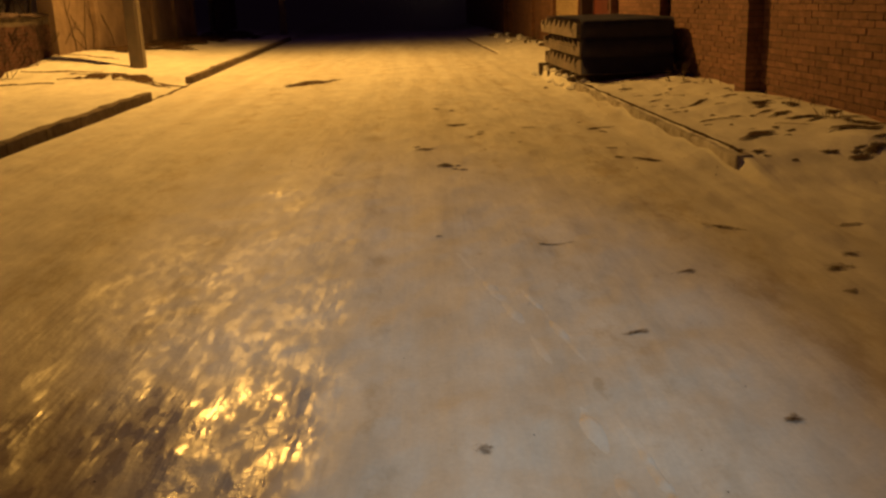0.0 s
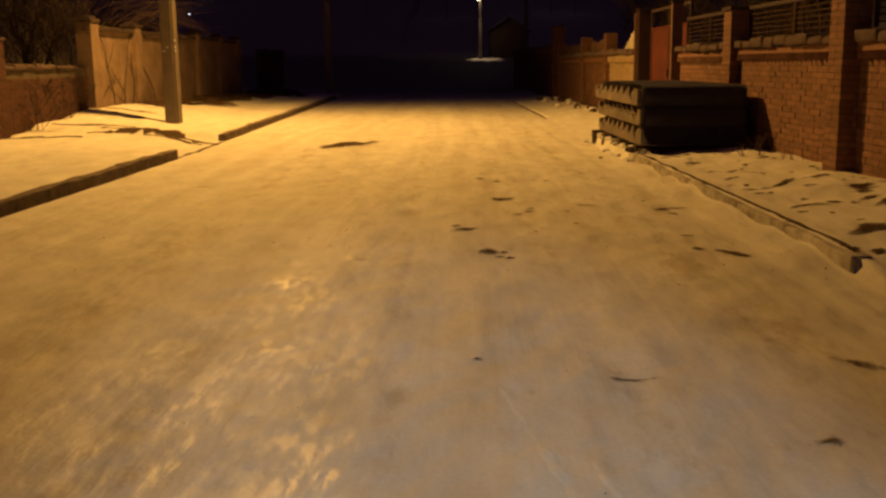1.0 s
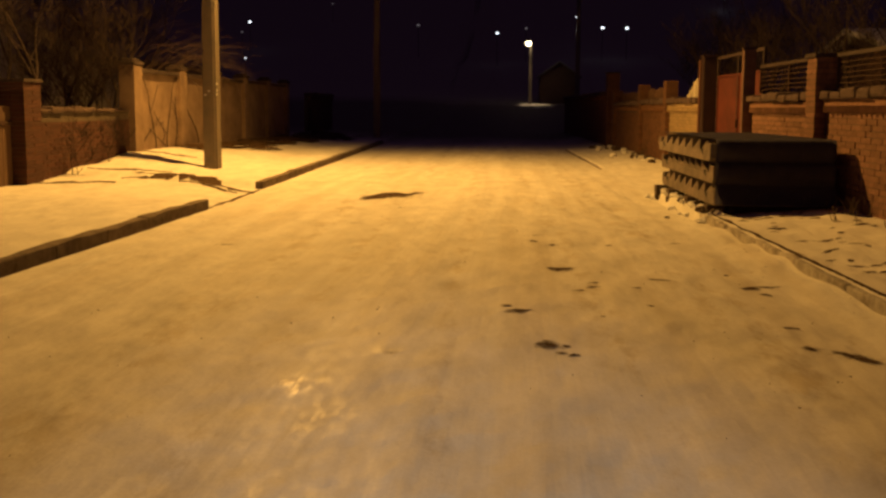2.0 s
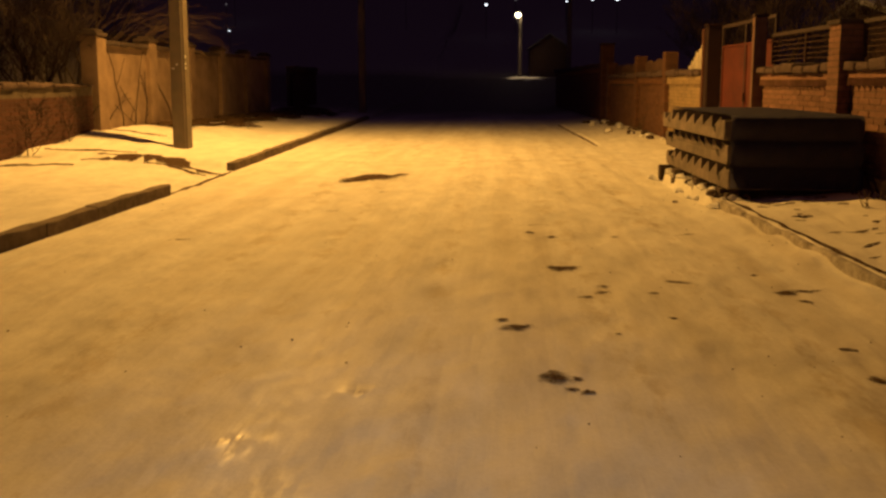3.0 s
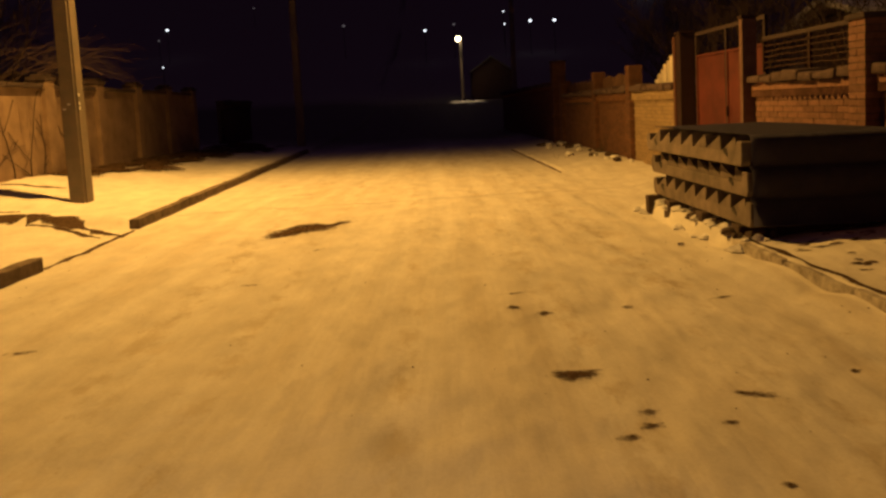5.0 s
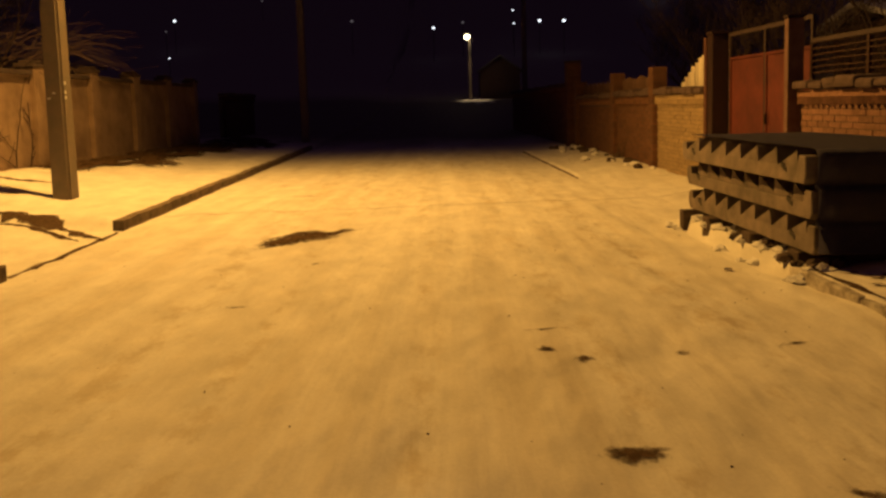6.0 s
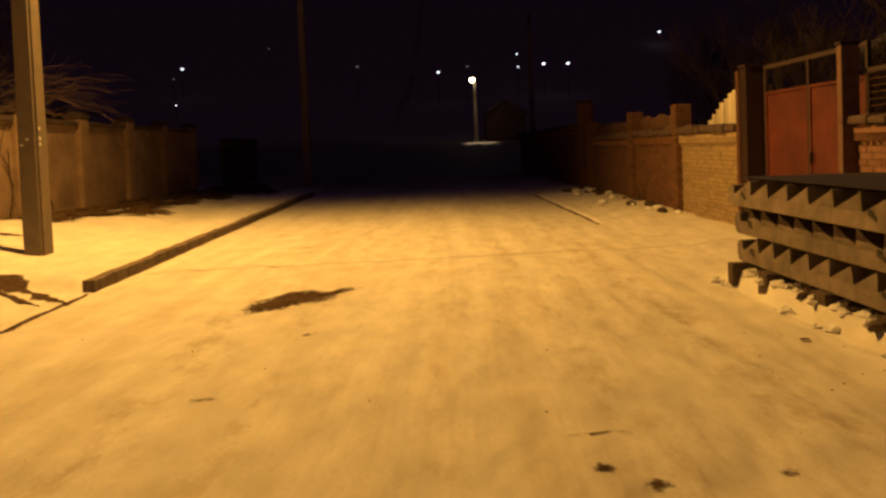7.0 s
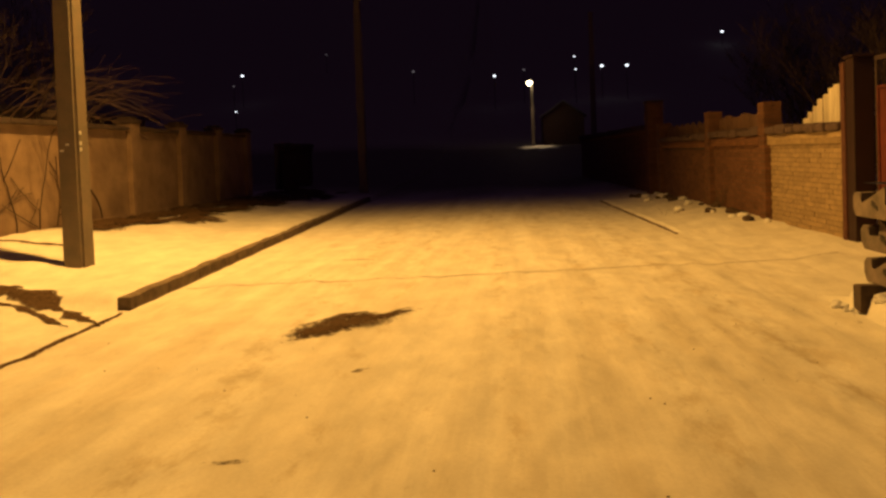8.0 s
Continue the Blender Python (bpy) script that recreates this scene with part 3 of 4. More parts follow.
board_fence(19.46, 21.3, 1.6, [2.5, 2.46, 2.41, 2.34, 2.3, 2.22, 2.16, 2.06, 1.98, 1.88], BOARD, "pale weathered boards rising slantwise above a cream wall", 0.2, "boards on the garden walls")
board_fence(22.5, 25.5, 1.6, [2.08 + 0.03 * math.sin(i) for i in range(18)], DARK_BOARD, "brown boards above a brick wall", 0.14, "boards on the garden walls")
board_fence(25.8, 30.2, 1.6, [2.04 + 0.04 * math.sin(i * 2) for i in range(26)], DARK_BOARD, "brown boards above a brick wall", 0.14, "boards on the garden walls")


# ---- the red gate ----
def red_gate():
    y0, y1, back = 16.33, 19.07, 0.25
    ob = thing("gate", (wall_right(y0) + back, y0, 0), "red painted sheet steel gate with a wicket and open frame above", "gate")
    L = y1 - y0

    def leaf(name, a, b, label):
        lf = part(name, boxed(0, 0.012, a, b, 0.1, 2.20), RED_PAINT, ob, label, skew=SKEW_R)
        for ya, yb, za, zb in ((a, a + 0.035, 0.08, 2.22), (b - 0.035, b, 0.08, 2.22), (a + 0.036, b - 0.036, 0.08, 0.13), (a + 0.036, b - 0.036, 2.18, 2.22)):
            part("frame_bar", boxed(-0.022, -0.002, ya, yb, za, zb, bevel=0.004), RED_PAINT, lf, skew=SKEW_R)
        return lf
    w = leaf("wicket", 0.05, 1.37, "red sheet steel wicket door")
    part("handle", boxed(-0.07, -0.024, 1.27, 1.30, 1.16, 1.32, bevel=0.006), STEEL, w, "steel handle", skew=SKEW_R)
    leaf("leaf", 1.43, L - 0.05, "wide red sheet steel gate leaf")
    for y in (0.0, 1.378, L - 0.05):
        part("frame_post", boxed(-0.02, 0.03, y, y + 0.045, 0.05, 2.56, bevel=0.005), PALE_STEEL, ob, skew=SKEW_R)
    part("frame_beam", boxed(-0.02, 0.03, 0, L, 2.56, 2.62, bevel=0.006), PALE_STEEL, ob, "pale steel beam over the gate", skew=SKEW_R)


red_gate()


# ---- left side: rendered wall, red brick wall ----
def rendered_wall():
    first, step, n = 18.62, 2.6, 5
    for i in range(n):
        y0 = first + i * step
        y1 = y0 + step - 0.42
        ob = thing("wall_left_%d" % (i + 1), (wall_left(y0), y0 + 0.42, 0), "cream rendered garden wall with stains and dark coping", "wall", kind="structure")
        L = y1 - y0
        bm = boxed(-0.16, 0, 0, L, 0, 2.30)
        bmesh.ops.subdivide_edges(bm, edges=bm.edges[:], cuts=6, use_grid_fill=True)
        for v in bm.verts:
            if v.co.x > -0.01:
                v.co.x += 0.012 * noise.noise((v.co.y * 1.5, v.co.z * 1.5, i))
        part("panel", bm, RENDER, ob, skew=SKEW_L)
        part("plinth", boxed(-0.15, 0.04, 0, L, 0, 0.52, bevel=0.01), RENDER, ob, skew=SKEW_L)
        y = 0.0
        while y < L - 0.02:
            w = min(0.72, L - y)
            part("coping_slab", boxed(-0.26, 0.10, 0.004, w - 0.006, 2.30, 2.39 + random.uniform(-0.01, 0.01), bevel=0.014, jitter=0.006), CAP, ob, skew=SKEW_L, place=(0, y, 0))
            y += w
    for i in range(n + 1):
        y0 = first + i * step
        ob = thing("wall_pillar", (wall_left(y0), y0, 0), "square rendered pillar with a projecting cap", "pillar", "pillars of the rendered wall", kind="structure")
        part("shaft", boxed(-0.24, 0.13, 0, 0.42, 0, 2.46, bevel=0.012), RENDER, ob, skew=SKEW_L)
        part("cap", boxed(-0.27, 0.16, -0.03, 0.45, 2.46, 2.54, bevel=0.015), CAP, ob, skew=SKEW_L)
        part("cap_crown", boxed(-0.20, 0.09, 0.04, 0.38, 2.541, 2.60, bevel=0.02), CAP, ob, skew=SKEW_L)


rendered_wall()
wall_section("wall_left_brick", 15.08, 18.60, 1.30, RED_BRICK, "low red brick garden wall stained dark", bottom=-0.05, side="left", cope=False)
ob = thing("wall_cap_course", (wall_left(15.08), 15.08, 1.33), "brick cap course of the low red wall", "coping", kind="structure")
coping(ob, 3.5, 0.068, SKEW_L, -1, over=0.05, back=0.28, height=0.09)
brick_pillar(14.55, 0.5, 1.95, side="left", material=RED_BRICK, label="broad red brick gate pillar", bottom=-0.1)


def plank_gate():
    y0, y1 = 11.6, 14.5
    ob = thing("gate", (wall_left(y0) - 0.15, y0, 0), "brown sheet gate between red brick pillars", "gate")
    for i in range(12):
        w = (y1 - y0) / 12
        part("plank", boxed(-0.02, 0.02, 0.005, w - 0.005, 0.02, 1.52, bevel=0.004), DARK_BOARD, ob, skew=SKEW_L, place=(0, i * w, 0))
    part("rail", boxed(0.021, 0.05, 0, y1 - y0, 1.2, 1.27), STEEL, ob, skew=SKEW_L)


plank_gate()
brick_pillar(11.1, 0.5, 1.95, side="left", material=RED_BRICK, label="broad red brick gate pillar", bottom=-0.1)
wall_section("wall_left_far", 36.0, 41.0, 1.9, RED_BRICK, "dark brick garden wall up the street", side="left", bottom=0.2)


# ---- stacked stair flights ----
def stair_flight(place, length, width, teeth, mirror, recess, label):
    ob = thing("stair_flight", place, label, "stair flight", "stack of precast stair flights")
    body, high = 0.125, 0.285
    prof = [(0.02, 0.0), (length - 0.03, 0.0), (length + 0.02, 0.07), (length + 0.02, 0.17), (length - 0.02, 0.215), (length - 0.11, 0.215), (length - 0.13, body), (0.13, body), (0.11, 0.235), (0.0, 0.235), (-0.01, 0.05)]
    bm = prism(prof, 0, width)
    bmesh.ops.bevel(bm, geom=bm.edges[:], offset=0.008, segments=1, affect="EDGES")
    for v in bm.verts:
        v.co.x += 0.006 * noise.noise((v.co.y * 5, v.co.z * 9, place[2] * 7))
    part("slab", bm, FLIGHT, ob, skew=-0.04)
    p = (length - 0.28) / teeth
    for i in range(teeth):
        y = 0.14 + i * p
        peak = y + p - 0.03 if mirror else y + 0.03
        bm = prism([(y + 0.004, body + 0.001), (y + p - 0.004, body + 0.001), (peak + 0.012, high - 0.02), (peak, high), (peak - 0.012, high - 0.02)], recess, width - recess)
        for v in bm.verts:
            v.co.z += random.uniform(-0.008, 0.004) * (v.co.z > body + 0.01)
            v.co.x += random.uniform(-0.008, 0.008)
        part("step", bm, FLIGHT, ob, skew=-0.04)
    for y in (0.32, length - 0.42):
        bm = boxed(-0.006, 0.02, y, y + 0.10, 0.075, 0.115)
        for v in bm.verts:
            v.co.z += (v.co.y - y) * 0.4
        part("lifting_eye", bm, IRON, ob, "dark recessed steel lifting eye", skew=-0.04)
    return ob


SX, SY = 2.52, 12.40
stair_flight((SX, SY, 0.255), 3.0, 1.52, 8, False, 0.015, "precast concrete stair flight lying on wooden sleepers")
stair_flight((SX - 0.02, SY + 0.02, 0.545), 2.98, 1.50, 8, True, 0.07, "precast concrete stair flight in the middle of a stack")
stair_flight((SX - 0.06, SY + 0.05, 0.835), 3.0, 1.52, 7, False, 0.01, "precast concrete stair flight at the top of a stack")
ob = thing("felt_with_end_shade", (SX - 0.03, SY + 0.04, 1.122), "dark felt on stacked concrete stair flights, with a dark sheet for their shaded ends", "sheet", "stack of precast stair flights")
bm, rows = bmesh.new(), []
drop = [(2.97, 0.0), (2.0, 0.004), (1.0, 0.002), (0.15, 0.004), (-0.06, 0.0), (-0.10, -0.05), (-0.095, -0.24), (-0.06, -0.275), (-0.065, -0.30), (-0.125, -0.33), (-0.12, -0.54), (-0.075, -0.575), (-0.08, -0.60), (-0.135, -0.63), (-0.13, -0.84)]
for y, z in drop:
    row = []
    for i in range(25):
        x = 0.02 + 1.50 * i / 24
        fold = 0.012 * noise.noise((x * 4, z * 5, 2)) + 0.006 * noise.noise((x * 13, z * 9, 4))
        row.append(bm.verts.new((x, y + (fold if z < -0.02 else 0), z + (0.010 + fold * 0.6 if z > -0.02 else 0))))
    rows.append(row)
# the dark end sheet stands in for shade on the flights' near ends
for name, ra, rb in (("top_sheet", 0, 5), ("end_shade", 4, 15)):
    flap = bmesh.new()
    grid = [[flap.verts.new(v.co) for v in row] for row in rows[ra:rb]]
    for a, b in zip(grid, grid[1:]):
        for i in range(24):
            flap.faces.new((a[i], a[i + 1], b[i + 1], b[i]))
    bmesh.ops.solidify(flap, geom=flap.faces[:], thickness=0.006)
    part(name, flap, FELT_AND_SHADE, ob, skew=-0.04, smooth=True)
bm.free()
for y, out, w in ((12.62, 0.03, 0.16), (13.5, 0.06, 0.2), (14.5, 0.1, 0.18), (15.15, 0.15, 0.17)):
    x0 = SX - 0.04 * (y - SY)
    ob = thing("wooden_sleeper", (x0, y, 0.02), "dark weathered wooden sleeper under the stacked flights", "beam", "sleepers under the stack")
    part("beam", boxed(-out, 1.5, 0, w, 0, 0.232, bevel=0.02, jitter=0.012), WOOD, ob)

for i in range(64):
    y = random.uniform(12.3, 15.5)
    x = SX - 0.04 * (y - SY) + random.choice((random.uniform(-0.20, 0.02), random.uniform(-0.1, 0.25)))
    r = random.choice((random.uniform(0.02, 0.05), random.uniform(0.035, 0.08)))
    snowy = i % 4 != 0 or x < SX - 0.16
    ob = part("rubble_stone", stone(r, i, 0.62, 2, 0.9), LOOSE_SNOW if snowy else WOOD)
    ob.location = up(x, y, ground(x, y) + r * 0.2)
    tagged(ob, "snow-crusted lump of rubble beside the stacked flights" if snowy else "dark broken lump of rubble", "rubble", "rubble under the stack")

# dark lumps fill the gap under the stack in place of its shade
for i in range(34):
    y = random.uniform(12.45, 15.35)
    x = SX - 0.04 * (y - SY) + random.uniform(0.06, 0.32)
    r = random.uniform(0.06, 0.11)
    ob = part("rubble_stone", stone(r, 80 + i, 0.8, 2, 0.7), WOOD)
    ob.location = up(x, y, ground(x, y) + r * 0.3)
    tagged(ob, "dark lump added under the stacked flights to stand for the gap's shade", "rubble", "rubble under the stack")


# ---- street lamp, poles ----
def concrete_pole(x, y, h0, height, w0, w1, label, group="street poles", name="utility_pole", category="pole"):
    ob = thing(name, (x, y, h0), label, category, group)
    bm = bmesh.new()
    box(bm, -w0 / 2, w0 / 2, -w0 / 2, w0 / 2, -0.3, height)
    for v in bm.verts:
        if v.co.z > 1:
            v.co.x *= w1 / w0
            v.co.y *= w1 / w0
    bmesh.ops.bevel(bm, geom=[e for e in bm.edges if abs(e.verts[0].co.z - e.verts[1].co.z) > 1], offset=0.035, segments=2, affect="EDGES")
    part("shaft", bm, CONCRETE, ob)
    return ob


lamp = concrete_pole(-6.63, 18.0, 0.24, 9.5, 0.305, 0.24, "square concrete street lamp pole with a lit lantern", name="street_lamp", category="street lamp")
arm = [(0.1, -0.05, 8.7), (0.4, -0.1, 9.15), (0.85, -0.13, 9.34), (1.4, -0.15, 9.36)]
bm = pipe(arm, 0.03, 8)
part("arm", bm, GREY_METAL, lamp, "bent steel bracket")
bm = stone(0.24, 3, 0.5, 2, 0.0)
head = part("lantern", bm, GREY_METAL, lamp, "grey lantern housing", place=(LAMP[0] + 6.63, LAMP[1] - 18.0, LAMP[2] - 0.24), smooth=True)
part("diffuser", boxed(-0.12, 0.12, -0.12, 0.12, -0.165, -0.12, bevel=0.01), GLOW_AMBER, head, "glowing amber lens")
for z, s in ((1.60, 1), (1.52, 1), (1.74, 0)):
    bm = bmesh.new()
    w = 0.1525 - 0.0034 * z + 0.001
    box(bm, w - 0.001, w + 0.004, -0.10, -0.05, z, z + 0.05)
    part("tape", bm, TAPE, lamp, "scrap of white tape")
    if s:
        bm = bmesh.new()
        box(bm, -0.10 + 0.08 * (z > 1.55), -0.05 + 0.08 * (z > 1.55), -w - 0.004, -w + 0.001, z, z + 0.025)
        part("tape", bm, TAPE, lamp, "scrap of white tape")
concrete_pole(-6.62, 37.1, 0.3, 9.0, 0.31, 0.22, "bare concrete pole beside the dark road")
concrete_pole(3.45, 49.7, 0.2, 8.6, 0.31, 0.22, "bare concrete pole beside the dark road")

# post and bulb added out of view to carry the grey near light
behind_lamp = thing("unseen_lamp", (3.3, -4.5, 0.05), "white lamp on a slim steel post, added unseen behind the start", "lamp")
part("post", tube(bmesh.new(), (0, 0, -0.2), (0, 0, 4.0), 0.05, 0.04, 8), GREY_METAL, behind_lamp)
part("arm", tube(bmesh.new(), (0, 0, 3.92), (-1.5, 0, 3.98), 0.025, 0.025, 6), GREY_METAL, behind_lamp)
shade = part("shade", stone(0.2, 4, 0.5, 2, 0.0), GREY_METAL, behind_lamp, place=(-1.6, -0.1, 3.9), smooth=True)
part("bulb", stone(0.06, 4, 1.0, 2, 0.0), GLOW_COOL, shade, "white bulb", place=(0, 0, -0.08), smooth=True)

far = concrete_pole(1.25, 100.0, 1.9, 8.0, 0.42, 0.3, "far concrete street lamp with a warm lit lantern", name="street_lamp", category="street lamp")
part("arm", tube(bmesh.new(), (0, 0, 7.7), (-0.3, -0.7, 7.9), 0.04, 0.04, 6), GREY_METAL, far)
part("lantern", stone(0.42, 5, 0.5, 2, 0.0), GREY_METAL, far, place=(-0.3, -0.8, 8.05), smooth=True)
part("diffuser", stone(0.34, 6, 0.9, 2, 0.0), GLOW_WARM, far, "glowing warm lens", place=(-0.3, -0.8, 7.65), smooth=True)


def far_light(x, h, r, material, label="distant white lamp on a dark hillside"):
    """A lamp on a post where the hillside lies four metres under the line of sight to (x, 150, h)."""
    rise = (h - 1.5) / 146
    k = (24.5 - 4 * rise) / (0.25 - rise) / 146
    x, y, h, r = x * k, 4 + 146 * k, 1.5 + (h - 1.5) * k, r * k
    g = ground(x, y)
    ob = thing("distant_lamp", (x, y, g), label, "street lamp", "lamps on the far hillside")
    part("post", tube(bmesh.new(), (0, 0, -0.5), (0, 0, h - g), 0.06, 0.05, 6), IRON, ob)
    part("globe", stone(r * 0.66, 2, 0.7, 2, 0.0), material, ob, "glowing globe", place=(0, 0, h - g), smooth=True)


for x, h, r, m in ((-53.1, 18.1, 0.42, GLOW_COOL), (-54.8, 16.2, 0.3, GLOW_DIM), (-54.4, 11.2, 0.25, GLOW_COOL), (-4.5, 15.7, 0.42, GLOW_COOL), (10.4, 18.6, 0.26, GLOW_COOL),
                   (10.5, 16.2, 0.26, GLOW_COOL), (15.3, 16.6, 0.48, GLOW_COOL), (19.8, 16.5, 0.48, GLOW_COOL), (37.2, 21.8, 0.4, GLOW_COOL), (-78.5, 13.9, 0.3, GLOW_DIM),
                   (-36.4, 21.4, 0.25, GLOW_DIM), (-19.7, 17.3, 0.45, GLOW_DIM), (1.0, 16.6, 0.4, GLOW_DIM)):
    far_light(x, h, r, m)


# ---- houses ----
def house(x, y, h0, w, d, eaves, ridge, label, roof_material=LOOSE_SNOW, wall_material=PLASTER, along="y"):
    ob = thing("house", (x, y, h0), label, "house")
    part("wall", boxed(-w / 2, w / 2, -d / 2, d / 2, -1.0, eaves), wall_material, ob)
    e = 0.35
    bm = bmesh.new()
    prof = [(-w / 2 - e, eaves - 0.12), (0, ridge), (w / 2 + e, eaves - 0.12), (w / 2 + e, eaves), (0, ridge + 0.14), (-w / 2 - e, eaves)]
    if along == "x":
        k = d / w
        prof = [(a * k, b) for a, b in prof]
    ln = (d if along == "y" else w) / 2 + e
    rings = [[bm.verts.new((a, s, b) if along == "y" else (s, a, b)) for a, b in prof] for s in (-ln, ln)]
    for i in range(6):
        bm.faces.new((rings[0][i], rings[0][(i + 1) % 6], rings[1][(i + 1) % 6], rings[1][i]))
    bm.faces.new(rings[0])
    bm.faces.new(rings[1][::-1])
    part("roof", bm, roof_material, ob, "snow-covered gabled roof")
    if along == "y":
        for s in (-d / 2 + 0.02, d / 2 - 0.02):
            bm = bmesh.new()
            vs = [bm.verts.new((q, s + t, z)) for t in (-0.02, 0.02) for q, z in ((-w / 2, eaves), (w / 2, eaves), (0, ridge))]
            bm.faces.new(vs[:3])
            bm.faces.new(vs[3:][::-1])
            for a in range(3):
                b = (a + 1) % 3
                bm.faces.new((vs[a], vs[b], vs[3 + b], vs[3 + a]))
            part("gable", bm, wall_material, ob)
    win = part("window", boxed(-w / 2 - 0.03, -w / 2 + 0.05, -0.5, 0.5, eaves - 1.5, eaves - 0.4), DARK_BOARD, ob, "dark window")
    part("frame", boxed(-w / 2 - 0.05, -w / 2 - 0.031, -0.04, 0.04, eaves - 1.5, eaves - 0.4), PALE_STEEL, win)
    return ob


house(10.2, 24.4, 0.1, 2.0, 3.0, 3.12, 3.5, "small dark shed with a snowy low roof behind the fence", LOOSE_SNOW, DARK_BOARD, "x")
house(14.5, 27, 0.3, 8, 9, 2.8, 5.2, "low dark house behind the fence with a snowy roof", ROOFING)
house(-16.5, 28, 0.3, 7, 9, 2.8, 5.0, "low dark house behind the rendered wall", ROOFING)
house(5.0, 105, 2.4, 5, 6, 3.2, 5.0, "far brown house beside a lit street lamp", ROOFING, DARK_BOARD)


# ---- bare trees and bushes ----
def bare_tree(place, height, spread, seed, label, stems=1, levels=5, name="bare_tree", category="tree", thick=0.07, twig=None, group="bare trees behind the fences"):
    rng = random.Random(seed)
    ob = thing(name, place, label, category, group)
    wood, fine = bmesh.new(), bmesh.new()

    def grow(p, d, length, r, level):
        steps = 3
        for _ in range(steps):
            q = p + d * (length / steps)
            tube(fine if level >= 2 else wood, p, q, max(r, 0.004), max(r * 0.82, 0.003), 3 if level >= 2 else 6, caps=False)
            p, r = q, r * 0.82
            d = (d + Vector((rng.uniform(-1, 1), rng.uniform(-1, 1), rng.uniform(-0.5, 0.7))) * 0.16).normalized()
            if level < levels and rng.random() < 0.7:
                side = Vector((rng.uniform(-1, 1) * spread, rng.uniform(-1, 1) * spread, rng.uniform(0.1, 0.9)))
                grow(p, (d * 0.5 + side.normalized() * 0.8).normalized(), length * rng.uniform(0.45, 0.72), r * 0.6, level + 1)
        if level < levels:
            for _ in range(2):
                side = Vector((rng.uniform(-1, 1) * spread, rng.uniform(-1, 1) * spread, rng.uniform(0.2, 1)))
                grow(p, (d + side.normalized() * 0.7).normalized(), length * rng.uniform(0.55, 0.8), r * 0.8, level + 1)

    for s in range(stems):
        lean = Vector((rng.uniform(-1, 1), rng.uniform(-1, 1), 3.0 if stems == 1 else 2.0)).normalized()
        grow(Vector((rng.uniform(-0.2, 0.2) * (stems > 1), rng.uniform(-0.2, 0.2) * (stems > 1), -0.2)), lean, height * 0.42, thick, 0)
    for bm in (wood, fine):
        for v in bm.verts:
            v.co.z -= KX * v.co.x + KY * v.co.y
    part("trunk", wood, BARK, ob, smooth=True)
    part("crown", fine, twig or TWIG, ob, "dense bare reddish twigs")
    return ob


for i, (x, y, h, st, sp) in enumerate(((-10.6, 17.2, 4.6, 1, 1.3), (-10.4, 20.6, 4.2, 2, 1.5), (-11.2, 23.6, 4.6, 1, 1.4), (-11.6, 14.6, 4.8, 1, 1.2), (-12.5, 19.0, 6.0, 1, 1.1), (-13, 26.5, 5.5, 1, 1.2), (-10.2, 18.6, 3.4, 3, 1.4))):
    bare_tree((x, y, 0.35), h, sp, 20 + i, "bare leafless tree with thin twigs above a wall", st)
for i, (x, y, h, st, sp) in enumerate(((5.6, 20.6, 3.6, 3, 1.4), (6.2, 23.6, 4.0, 3, 1.4), (6.6, 27.2, 4.4, 2, 1.3), (7.6, 31.5, 5.0, 2, 1.2), (9.5, 24.5, 5.6, 1, 1.2), (6.9, 17.6, 4.6, 1, 1.2), (5.6, 15.1, 4.8, 1, 0.9), (8.6, 14.2, 5.0, 1, 1.2))):
    bare_tree((x, y, 0.15), h, sp, 50 + i, "bare leafless tree with reddish twigs behind a fence", st)


def arching_shrub(place, shoots, reach, seed):
    """Long thin shoots that lean out over a wall and droop."""
    rng = random.Random(seed)
    ob = thing("leaning_shrub", place, "bare shrub with long shoots leaning over a wall, in a lamplit twig colour", "shrub", "shrubs over the rendered wall")
    bm = bmesh.new()
    for _ in range(shoots):
        p = Vector((rng.uniform(-0.3, 0.3), rng.uniform(-0.8, 0.8), 1.6))
        d = Vector((rng.uniform(0.2, 1.0), rng.uniform(-0.9, 0.5), rng.uniform(0.7, 1.5))).normalized()
        r, n = 0.011, 9
        for k in range(n):
            q = p + d * reach * rng.uniform(0.8, 1.2) / n
            tube(bm, p, q, r, r * 0.86, 4, caps=False)
            if k > 2 and rng.random() < 0.6:
                e = (d + Vector((rng.uniform(-0.7, 0.7), rng.uniform(-0.7, 0.7), rng.uniform(-0.2, 0.6)))).normalized()
                m = q + e * rng.uniform(0.2, 0.5)
                tube(bm, q, m, r * 0.6, r * 0.4, 3, caps=False)
                tube(bm, m, m + (e + Vector((0, 0, -0.25))).normalized() * rng.uniform(0.15, 0.4), r * 0.4, 0.002, 3, caps=False)
            p, r = q, r * 0.86
            d = (d + Vector((rng.uniform(-0.06, 0.16), rng.uniform(-0.12, 0.08), -0.17))).normalized()
    trunk = bmesh.new()
    for k in range(4):
        tube(trunk, (rng.uniform(-0.1, 0.1), rng.uniform(-0.2, 0.2), -0.3), (rng.uniform(-0.3, 0.3), rng.uniform(-0.7, 0.7), 1.75), 0.04, 0.02, 6)
    part("stem", trunk, BARK, ob, smooth=True)
    tagged(part("shoot", bm, LIT_TWIG, ob, "long thin shoots coloured as if lamplit"), kind="stuff")


arching_shrub((-9.5, 20.4, 0.4), 24, 2.6, 91)
arching_shrub((-9.6, 22.4, 0.4), 14, 2.4, 94)
